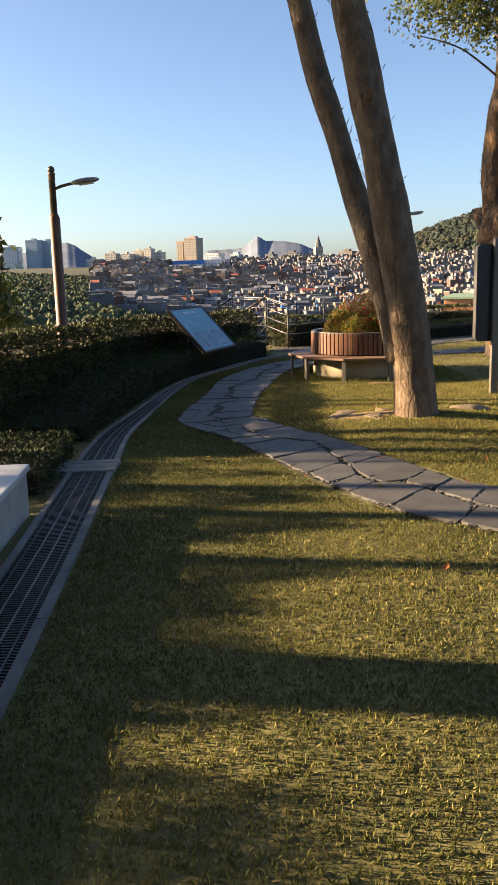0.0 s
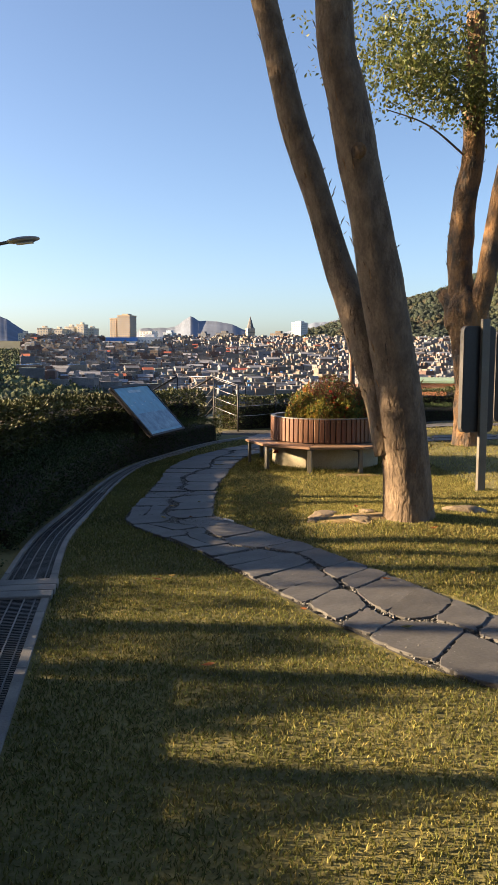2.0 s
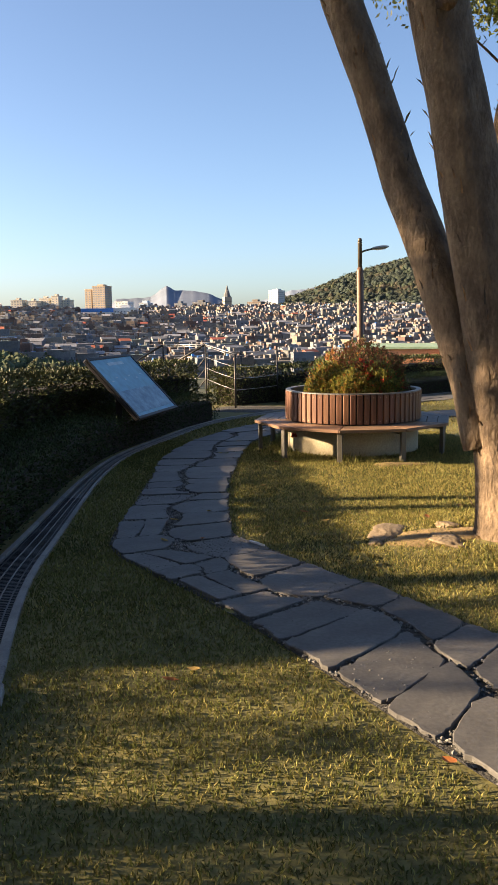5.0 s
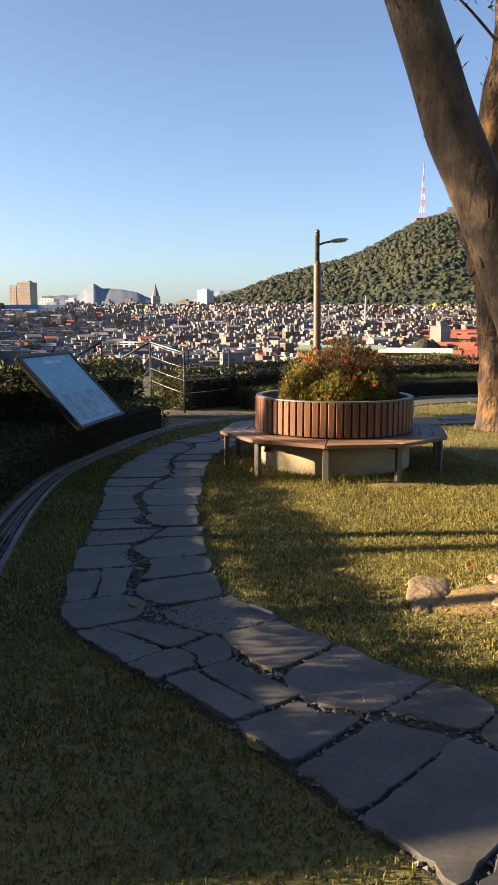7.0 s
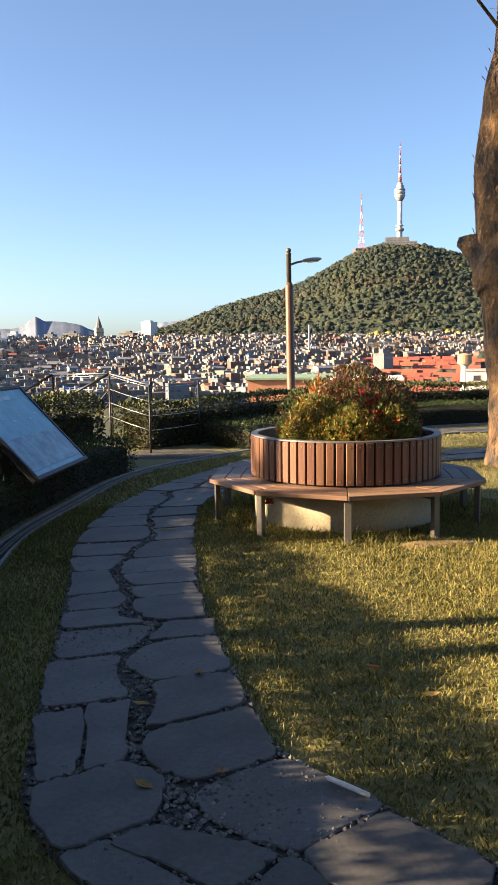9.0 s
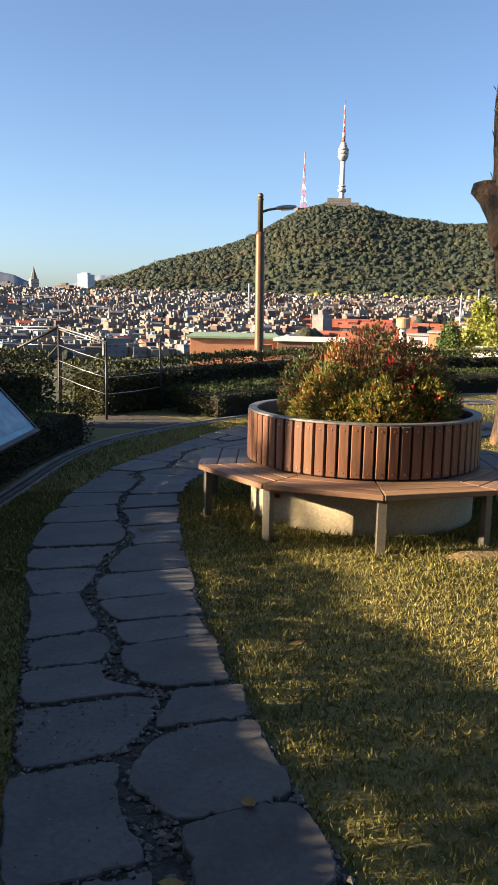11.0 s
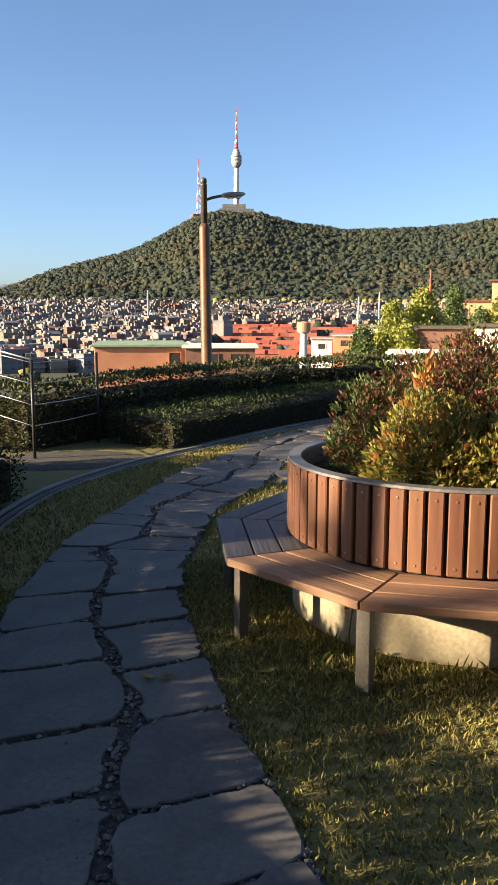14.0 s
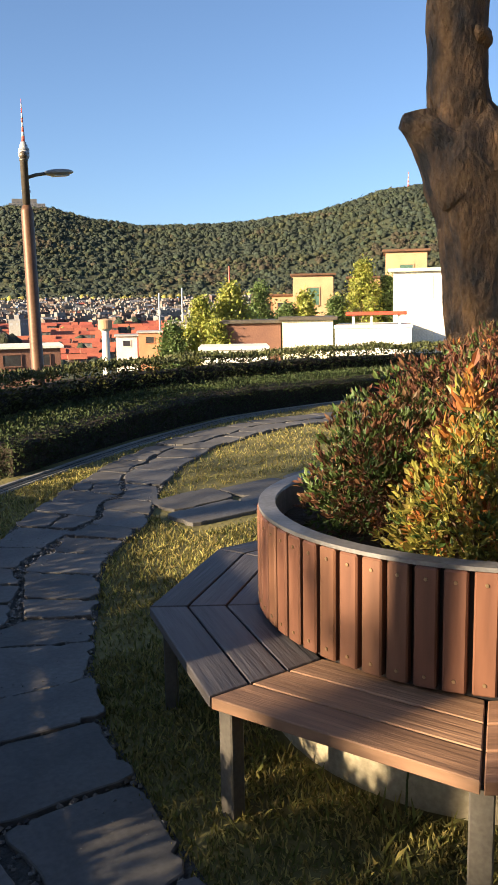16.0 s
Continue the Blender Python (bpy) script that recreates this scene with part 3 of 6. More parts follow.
# ---- planter bench ----
CX, CY, NS, R_OUT, R_DRUM, PH = 3.02, 13.36, 10, 1.207, 0.823, 141.15
SEAT_Z, RIM_Z = 0.40, 0.755


def planter_bench():
    ob = empty("planter_bench", (CX, CY, 0), "round slatted wooden planter ringed by a ten-sided wooden bench", "bench")
    ring = [(math.cos(radians(PH + 36 * k)), math.sin(radians(PH + 36 * k))) for k in range(NS)]
    # concrete plinth
    bm = bmesh.new()
    tube(bm, [(0, 0, -0.1), (0, 0, SEAT_Z - 0.03)], [R_DRUM - 0.03] * 2, 48)
    part("plinth", bm, M["plinth"], ob, "cream concrete ring under the seat", True)
    # wooden slats round the drum
    n = 66
    bm = bmesh.new()
    w = 2 * math.pi * R_DRUM / n * 0.80
    box(bm, 0, 0, 0, 0.032, w, RIM_Z - SEAT_Z - 0.02, 0, 0.005)
    slat_mesh = to_mesh("slat", bm, M["wood"])
    bm = bmesh.new()
    bmesh.ops.create_cone(bm, cap_ends=True, segments=8, radius1=0.006, radius2=0.005, depth=0.004, matrix=Matrix.Translation((0.017, 0, 0)) @ Matrix.Rotation(radians(90), 4, "Y"))
    screw_mesh = to_mesh("screw", bm, mat("brass_screw", (0.45, 0.33, 0.2), None, 30, 90, 0.4, metal=0.8, bump=0))
    for k in range(n):
        a = 2 * math.pi * k / n
        slat = new("slat", slat_mesh)
        slat.parent = ob
        slat.matrix_basis = pose(math.cos(a) * (R_DRUM - 0.016), math.sin(a) * (R_DRUM - 0.016), (RIM_Z + SEAT_Z) / 2 + 0.004, 0, 0, math.degrees(a))
        for dz in (-0.135, 0.135):
            scr = new("screw", screw_mesh)
            scr.parent = slat
            scr.location = (0, 0, dz)
    bm = bmesh.new()
    tube(bm, [(0, 0, SEAT_Z - 0.02), (0, 0, RIM_Z - 0.005)], [R_DRUM - 0.036] * 2, 48, cap=False)
    part("liner", bm, M["dark_steel"], ob, "dark steel liner behind the slats", True)
    # rim
    bm = bmesh.new()
    segs = 72
    prof = [(R_DRUM - 0.004, RIM_Z - 0.004), (R_DRUM - 0.004, RIM_Z + 0.008), (R_DRUM - 0.062, RIM_Z + 0.008), (R_DRUM - 0.066, RIM_Z), (R_DRUM - 0.066, 0.5)]
    rows = [[bm.verts.new((r * math.cos(2 * math.pi * k / segs), r * math.sin(2 * math.pi * k / segs), z)) for k in range(segs)] for r, z in prof]
    for r0, r1 in zip(rows, rows[1:]):
        for k in range(segs):
            bm.faces.new((r0[k], r0[(k + 1) % segs], r1[(k + 1) % segs], r1[k]))
    part("steel_rim", bm, mat("dull_steel_rim", (0.20, 0.20, 0.205), (0.15, 0.15, 0.155), 8, 60, 0.5, metal=0.5, bump=0.05), ob, "pale grey metal rim round the planter")
    bm = bmesh.new()
    bmesh.ops.create_circle(bm, cap_ends=True, segments=40, radius=R_DRUM - 0.067, matrix=Matrix.Translation((0, 0, RIM_Z - 0.09)))
    part("soil", bm, M["potting"], ob, "dark potting soil")
    # seat planks: three planks on each of ten sides
    r_in = R_DRUM + 0.004
    edges = np.linspace(R_OUT, R_DRUM - 0.02, 4)
    for j in range(3):
        r0, r1 = edges[j] - (0.004 if j else 0), edges[j + 1] + 0.004
        t, g = math.tan(radians(18)), 0.004
        x0, x1 = r0 * math.cos(radians(18)), r1 * math.cos(radians(18))
        bm = bmesh.new()
        quad = [(x0, -x0 * t + g), (x0, x0 * t - g), (x1, x1 * t - g), (x1, -x1 * t + g)]
        low = [bm.verts.new((x, y, SEAT_Z - 0.034)) for x, y in quad]
        high = [bm.verts.new((x, y, SEAT_Z)) for x, y in quad]
        bm.faces.new(low[::-1])
        bm.faces.new(high)
        for i in range(4):
            bm.faces.new((low[i], low[(i + 1) % 4], high[(i + 1) % 4], high[i]))
        bmesh.ops.bevel(bm, geom=list(bm.edges), offset=0.003, segments=1, affect="EDGES")
        plank = to_mesh("seat_plank", bm, M["seat_wood"])
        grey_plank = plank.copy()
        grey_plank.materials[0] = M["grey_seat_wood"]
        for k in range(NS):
            # Sides 1 to 4 get brown planks, the rest dark grey ones
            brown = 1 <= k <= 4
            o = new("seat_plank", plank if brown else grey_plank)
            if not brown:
                tagged(o, "dark grey seat plank")
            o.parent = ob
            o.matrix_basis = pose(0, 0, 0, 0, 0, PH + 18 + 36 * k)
    # frame under the seat and legs
    for k in range(NS):
        c, s = ring[k]
        bm = bmesh.new()
        box(bm, 0, 0, (SEAT_Z - 0.04) / 2 - 0.06, 0.045, 0.058, SEAT_Z - 0.04 + 0.12, 0, 0.004)
        leg = part("leg", bm, M["leg_paint"], ob, "grey-beige painted steel leg")
        leg.matrix_basis = pose(c * (R_OUT - 0.07), s * (R_OUT - 0.07), 0, 0, 0, PH + 36 * k)
        bm = bmesh.new()
        box(bm, (R_OUT + R_DRUM) / 2 - 0.03, 0, SEAT_Z - 0.055, R_OUT - R_DRUM - 0.05, 0.04, 0.035, 0, 0.003)
        br = part("bracket", bm, M["leg_paint"], ob)
        br.matrix_basis = pose(0, 0, 0, 0, 0, PH + 36 * k)


planter_bench()


# ---- shrubs in the planter ----
def shrub(label, x, y, z0, rx, rz, count, size, materials, shares, seed, aspect=0.38, stems=14):
    rg = np.random.default_rng(seed)
    ob = empty("shrub", (x, y, z0), label, "shrub", "shrubs in the planter")
    bm = bmesh.new()
    tips = []
    for k in range(stems):
        a, r = rg.uniform(0, 6.28), rx * math.sqrt(rg.uniform(0.02, 0.8))
        tip = (math.cos(a) * r, math.sin(a) * r, rz * rg.uniform(0.55, 0.95) * math.sqrt(max(0.15, 1 - (r / rx) ** 2)))
        tube(bm, [(tip[0] * 0.25, tip[1] * 0.25, 0), (tip[0] * 0.6, tip[1] * 0.6, tip[2] * 0.55), tip], [0.008, 0.006, 0.003], 5)
        tips.append(tip)
    part("stem", bm, M["bark_dark"], ob, "thin brown stems")
    # leaves in small whorls on an uneven dome
    w = count // 6
    a = rg.uniform(0, 2 * math.pi, w)
    cz = rg.uniform(0.02, 1, w)
    rr = np.sqrt(1 - cz ** 2)
    bump = np.array([1 + 0.28 * noise.noise(Vector((math.cos(q) * 2.2 + seed, math.sin(q) * 2.2, v * 2.4))) for q, v in zip(a, cz)])
    depth = 1 - 0.5 * rg.uniform(0, 1, w) ** 2.2
    c = np.column_stack([rr * np.cos(a) * rx, rr * np.sin(a) * rx, cz * rz]) * (bump * depth)[:, None]
    c[:, 2] = np.maximum(c[:, 2], 0.0)
    c = np.repeat(c, 6, axis=0) + rg.normal(0, size * 0.30, (w * 6, 3))
    ax = c / (np.linalg.norm(c, axis=1)[:, None] + 1e-6) + np.array([0, 0, 0.45])
    kind = np.repeat(rg.choice(len(materials), w, p=shares), 6)
    for m, name in enumerate(materials):
        sel = kind == m
        if sel.any():
            v, f = leaves(c[sel], ax[sel], size, rg, aspect, 1.15)
            tagged(part("foliage", mesh_np("foliage", v, f, [M[name]]), None, ob), kind="stuff")
    return ob


SH = 0.67
shrub("dense dark green and maroon shrub in the middle of the planter", CX + 0.12, CY + 0.06, SH, 0.55, 0.60, 30000, 0.027, ["leaf_maroon", "leaf_green", "leaf_orange"], [0.72, 0.25, 0.03], 1, stems=30)
shrub("yellow-green shrub with orange leaves at the planter's sunlit edge", CX - 0.33, CY - 0.20, SH, 0.29, 0.40, 9000, 0.030, ["leaf_yellow", "leaf_green", "leaf_orange"], [0.68, 0.16, 0.16], 2)
shrub("yellow-green shrub turning orange at the planter's edge", CX - 0.12, CY - 0.42, SH, 0.29, 0.36, 8200, 0.030, ["leaf_yellow", "leaf_green", "leaf_orange"], [0.66, 0.18, 0.16], 3)
shrub("yellow-green shrub with red tips at the planter's edge", CX + 0.20, CY - 0.42, SH, 0.28, 0.40, 8200, 0.030, ["leaf_yellow", "leaf_green", "leaf_red"], [0.56, 0.36, 0.08], 4)
shrub("bright red-leaved shrub above its green neighbours", CX + 0.06, CY - 0.36, SH + 0.20, 0.13, 0.26, 420, 0.045, ["leaf_red", "leaf_maroon"], [0.7, 0.3], 5, stems=6)
shrub("dark green shrub in shade at the planter's back", CX - 0.26, CY + 0.28, SH, 0.27, 0.46, 6500, 0.030, ["leaf_green", "leaf_maroon"], [0.6, 0.4], 6)
shrub("orange-leaved tall shoot in the planter", CX - 0.30, CY - 0.10, SH + 0.16, 0.10, 0.36, 360, 0.052, ["leaf_orange", "leaf_yellow"], [0.75, 0.25], 7, stems=6)
shrub("green shrub at the planter's far edge", CX + 0.42, CY + 0.05, SH, 0.26, 0.40, 6000, 0.030, ["leaf_green", "leaf_maroon", "leaf_yellow"], [0.5, 0.40, 0.10], 8)


# ---- trees ----
def limb(bm, pts, r0, r1, wob, sides=20, flare=0.0):
    line = smooth_line(pts, 0.12)
    n = len(line)
    radii = []
    for i in range(n):
        f = i / (n - 1)
        r = r0 + (r1 - r0) * f
        if flare:
            r *= 1 + flare * math.exp(-(line[i][2] - line[0][2]) / 0.16)
        radii.append(r)
    tube(bm, line, radii, sides, wob)


def crown(parent, centres, spread, count, size, material, seed, label="leafy crown with gaps"):
    rg = np.random.default_rng(seed)
    c = []
    for (x, y, z), s in zip(centres, spread):
        k = int(count / len(centres))
        q = rg.normal(size=(k // 12, 3)) * np.array([s, s, s * 0.6]) * 0.6 + (x, y, z)
        c.append(np.repeat(q, 12, axis=0) + rg.normal(0, 0.11, (len(q) * 12, 3)))
    c = np.vstack(c)
    ax = np.tile(np.array([[0.0, 0.0, -0.5]]), (len(c), 1)) + rg.normal(size=(len(c), 3)) * 0.5
    v, f = leaves(c, ax, size, rg, 0.5, 1.0)
    tagged(part("crown", mesh_np("crown", v, f, [material]), None, parent, label), kind="stuff")


def bark_strips(bm, line, r, count, rg):
    """Loose curls of bark that stand off the trunk."""
    pts = smooth_line(line, 0.1)
    for _ in range(count):
        i = rg.integers(2, len(pts) - 2)
        f = i / len(pts)
        a = rg.uniform(0, 6.28)
        rad = r[0] + (r[1] - r[0]) * f
        p = Vector(pts[i]) + Vector((math.cos(a), math.sin(a), 0)) * rad * 0.97
        o = Vector((math.cos(a), math.sin(a), 0))
        up = rg.uniform(0.03, 0.09)
        t = Vector((-math.sin(a), math.cos(a), 0)) * 0.007
        q = [p - t, p + t, p + o * 0.022 + Vector((0, 0, up)) + t * 0.6, p + o * 0.05 + Vector((0, 0, up * 1.5))]
        vs = [bm.verts.new(x) for x in q]
        bm.faces.new((vs[0], vs[1], vs[2]))
        bm.faces.new((vs[0], vs[2], vs[3]))


def twin_tree():
    bx, by = 2.92, 8.68
    bz = lz(bx, by)
    ob = empty("tree", (bx, by, bz), "tall leaning tree with twin trunks and flaking brown bark", "tree")
    main = [(0.05, 0, -0.15), (0.01, 0.0, 0.5), (-0.09, 0.02, 1.3), (-0.23, 0.05, 2.1), (-0.36, 0.07, 2.8), (-0.48, 0.08, 3.35), (-0.59, 0.08, 3.9), (-0.71, 0.1, 4.5), (-0.8, 0.1, 6.5), (-0.7, 0.1, 8.5)]
    side = [(-0.13, 0.04, 0.6), (-0.22, 0.14, 1.1), (-0.33, 0.34, 1.6), (-0.44, 0.50, 2.05), (-0.55, 0.66, 2.45), (-0.75, 0.82, 3.2), (-0.95, 0.97, 3.85), (-1.17, 1.12, 4.8), (-1.7, 1.5, 7.0)]
    bm = bmesh.new()
    limb(bm, main, 0.228, 0.125, 0.10, 36, 0.30)
    part("trunk", bm, M["bark"], ob, "", True)
    bm = bmesh.new()
    limb(bm, side, 0.150, 0.125, 0.10, 30)
    part("second_trunk", bm, M["bark"], ob, "slimmer trunk leaning away from the main one", True)
    bm = bmesh.new()
    kz = Vector((-0.53, -0.10, 3.36))
    tube(bm, [kz + Vector((0.02, 0.06, 0)), kz + Vector((0, -0.06, 0.0)), kz + Vector((-0.01, -0.085, 0.0))], [0.09, 0.075, 0.04], 14, 0.2)
    part("knot", bm, M["bark_dark"], ob, "dark branch scar", True)
    rg = np.random.default_rng(3)
    bm = bmesh.new()
    bark_strips(bm, main, (0.235, 0.14), 120, rg)
    bark_strips(bm, side, (0.15, 0.12), 130, rg)
    tagged(part("loose_bark", bm, M["bark_dark"], ob, "loose curling bark"), kind="stuff")
    for k, (d, e) in enumerate((((-0.7, 0.1, 7.2), (-2.2, -0.5, 9.0)), ((-0.75, 0.1, 7.0), (0.9, 0.8, 9.2)), ((-1.7, 1.5, 6.6), (-2.6, 2.6, 8.6)))):
        bm = bmesh.new()
        limb(bm, [d, tuple((Vector(d) + Vector(e)) / 2 + Vector((0, 0, 0.2))), e], 0.09, 0.03, 0.1, 12)
        part("limb", bm, M["bark"], ob, "", True)
    # Unseen crown; its lobes over the start are added to block sky light
    crown(ob, [(-2.2, -0.3, 9.3), (0.9, 0.8, 9.5), (-2.6, 2.6, 9.0), (-0.7, 0.1, 10), (-2.6, -2.4, 8.2), (-0.4, -3.2, 8.4), (1.6, -2.4, 8.8)], [1.6, 1.5, 1.4, 1.7, 1.8, 1.9, 1.8], 30000, 0.13, M["leaf_tree"], 11)


twin_tree()


def burl_tree():
    bx, by = 5.95, 15.5
    bz = lz(bx, by)
    ob = empty("tree", (bx, by, bz), "thick old tree with a burl and dark flaking bark", "tree")
    rx, ry = 0.62, -0.78    # the limbs fork along this direction

    def line(pts):
        return [(rx * o, ry * o, z) for o, z in pts]
    trunk = line([(0.06, -0.15), (0.06, 0.6), (0.05, 1.15), (0.02, 1.7), (0.0, 2.1), (-0.03, 2.45), (-0.10, 2.8)])
    left = line([(-0.10, 2.25), (-0.15, 2.7), (-0.17, 3.1), (-0.17, 3.7), (-0.10, 4.4), (0.0, 5.2), (0.0, 7.4)])
    right = line([(0.08, 2.0), (0.20, 2.4), (0.36, 3.0), (0.50, 3.9), (0.8, 5.6), (1.1, 7.2)])
    bm = bmesh.new()
    pts = smooth_line(trunk, 0.08)
    hs = [p[2] for p in pts]
    tube(bm, pts, np.interp(hs, [-0.15, 0.05, 0.3, 1.15, 1.8, 2.25, 2.55, 2.8], [0.34, 0.29, 0.25, 0.245, 0.285, 0.34, 0.30, 0.16]).tolist(), 34, 0.22)
    part("trunk", bm, M["bark_dark"], ob, "", True)
    bm = bmesh.new()
    limb(bm, left, 0.235, 0.155, 0.26, 26)
    part("left_limb", bm, M["bark_dark"], ob, "upright limb with patches of orange inner bark", True)
    bm = bmesh.new()
    limb(bm, right, 0.19, 0.12, 0.18, 22)
    part("right_limb", bm, M["bark_dark"], ob, "", True)
    bm = bmesh.new()
    burl = smooth_line([(-0.02, 0.02, 2.25), (-0.14, 0.12, 2.45), (-0.27, 0.24, 2.60), (-0.36, 0.32, 2.67), (-0.44, 0.38, 2.70)], 0.03)
    tube(bm, burl, np.interp(np.linspace(0, 1, len(burl)), [0, 0.3, 0.6, 0.85, 1], [0.33, 0.28, 0.185, 0.115, 0.055]).tolist(), 26, 0.42)
    part("burl", bm, M["bark_dark"], ob, "knobbly burl where a limb was cut", True)
    for px, py, pz, r in ((-0.21, -0.10, 3.25, 0.06), (-0.12, -0.20, 1.75, 0.07), (0.02, -0.28, 2.55, 0.09)):
        bm = bmesh.new()
        stub = smooth_line([(px * 0.4, py * 0.4, pz - 0.02), (px * 0.8, py * 0.8, pz), (px, py, pz + 0.01)], 0.03)
        tube(bm, stub, np.linspace(r * 1.5, r * 0.5, len(stub)).tolist(), 16, 0.4)
        part("knot", bm, M["bark_dark"], ob, "knobbly branch scar", True)
    bm = bmesh.new()
    rg = np.random.default_rng(8)
    bark_strips(bm, left, (0.25, 0.17), 60, rg)
    tagged(part("loose_bark", bm, M["bark_dark"], ob, "loose curling bark"), kind="stuff")
    for d, e in (((-0.10, 0, 5.0), (-1.7, -0.6, 5.6)), ((0.0, 0.1, 5.6), (-1.2, 0.8, 7.2)), ((0.65, -0.1, 4.6), (1.8, -0.8, 6.4))):
        bm = bmesh.new()
        limb(bm, [d, tuple((Vector(d) + Vector(e)) / 2 + Vector((0, 0, 0.15))), e], 0.022, 0.008, 0.1, 10)
        part("limb", bm, M["bark_dark"], ob, "", True)
    crown(ob, [(-1.3, -0.5, 6.2), (-0.4, -0.6, 5.9), (-1.3, 0.4, 7.2), (1.2, -0.6, 6.4), (0.2, 0.2, 7.6), (0.6, -0.6, 5.8), (-0.5, 0.2, 6.8)], [0.7, 0.6, 0.9, 0.9, 1.2, 0.7, 0.9], 14000, 0.085, M["leaf_tree"], 12)


burl_tree()


# ---- information boards seen from behind ----
def info_board(x, y, z0, z1, rz, label):
    g = lz(x, y)
    ob = empty("information_board", (x, y, g), label, "sign board", "information boards on the lawn", rz)
    w, h, r = 0.46, z1 - z0, 0.07
    def slab(inset, t0, t1):
        bm = bmesh.new()
        loop = []
        for cx, cz, a0 in ((w / 2 - r, h / 2 - r, 0), (-w / 2 + r, h / 2 - r, 90), (-w / 2 + r, -h / 2 + r, 180), (w / 2 - r, -h / 2 + r, 270)):
            for k in range(6):
                a = radians(a0 + 18 * k)
                loop.append((cx + (r - inset) * math.cos(a), cz + (r - inset) * math.sin(a)))
        zc = (z0 + z1) / 2 - g
        f = [bm.verts.new((p, t0, q + zc)) for p, q in loop]
        b = [bm.verts.new((p, t1, q + zc)) for p, q in loop]
        bm.faces.new(f)
        bm.faces.new(b[::-1])
        for k in range(len(loop)):
            bm.faces.new((f[k], f[(k + 1) % len(loop)], b[(k + 1) % len(loop)], b[k]))
        return bm
    part("panel_rim", slab(0, 0.0, 0.07), M["board_edge"], ob, "dark rounded rim")
    part("panel_back", slab(0.012, -0.006, 0.02), M["board_back"], ob, "black back")
    bm = bmesh.new()
    box(bm, 0.05, -0.035, (z1 + 0.08 - g) / 2 - 0.1, 0.11, 0.05, z1 + 0.08 - g + 0.2, 0, 0.004)
    part("post", bm, M["leg_paint"], ob, "flat grey steel post")


info_board(4.40, 10.75, 0.74, 2.02, 16, "tall black information board with rounded corners on a grey post")
info_board(5.20, 11.75, 0.78, 1.98, 16, "second black information board with rounded corners on a grey post")


# ---- stones, small things ----
def boulder(x, y, sx, sy, sz, seed, label):
    bm = bmesh.new()
    bmesh.ops.create_icosphere(bm, subdivisions=4, radius=1)
    for v in bm.verts:
        d = 1 + 0.30 * noise.noise(v.co * 1.3 + Vector((seed, 0, 0))) + 0.10 * noise.noise(v.co * 4 + Vector((seed, 3, 0)))
        v.co = Vector((v.co.x * sx * d, v.co.y * sy * d, v.co.z * sz * d))
    ob = new("boulder", to_mesh("boulder", bm, M["rock"], True))
    ob.matrix_world = pose(x, y, lz(x, y) + sz * 0.1, 0, 0, seed * 50)
    tagged(ob, label, "stone", "stones by the tree")


boulder(2.22, 9.02, 0.25, 0.13, 0.032, 1.3, "pale flat boulder half sunk in the lawn")
boulder(2.50, 8.62, 0.17, 0.10, 0.035, 2.1, "pale flat boulder in bare soil by the tree")
boulder(2.06, 8.80, 0.07, 0.05, 0.020, 5.2, "small pale stone in bare soil")
boulder(2.66, 9.02, 0.10, 0.06, 0.03, 6.4, "small pale stone beside the tree's roots")
boulder(3.70, 9.2, 0.24, 0.15, 0.06, 3.7, "grey boulder in the tree's shadow")
bm = bmesh.new()
tube(bm, [(1.215, 9.04, lz(1.2, 9.0) + 0.035), (1.25, 8.97, lz(1.2, 9.0) + 0.04), (1.30, 8.895, lz(1.3, 8.9) + 0.034)], [0.008, 0.009, 0.008], 8)
tagged(new("white_pipe_end", to_mesh("white_pipe_end", bm, M["white"], True)), "short white plastic pipe end at the path's edge", "pipe")


def red_flower(x, y):
    z = lz(x, y)
    ob = empty("red_flower", (x, y, z), "single red flower head on a thin green stem under the bench", "flower")
    bm = bmesh.new()
    tube(bm, [(0, 0, 0), (0.015, 0.01, 0.1), (0.02, 0.0, 0.19)], [0.004, 0.003, 0.003], 6)
    part("stem", bm, M["leaf_green"], ob)
    rg = np.random.default_rng(2)
    a = rg.uniform(0, 6.28, 60)
    c = np.column_stack([np.cos(a) * 0.012 + 0.02, np.sin(a) * 0.012, rg.uniform(0.185, 0.205, 60)])
    v, f = leaves(c, np.column_stack([np.cos(a), np.sin(a), rg.uniform(0, 1.2, 60)]), 0.03, rg, 0.7, 0.6)
    part("petals", mesh_np("petals", v, f, [M["leaf_red"]]), None, ob, "ragged red petals")


red_flower(2.22, 13.08)


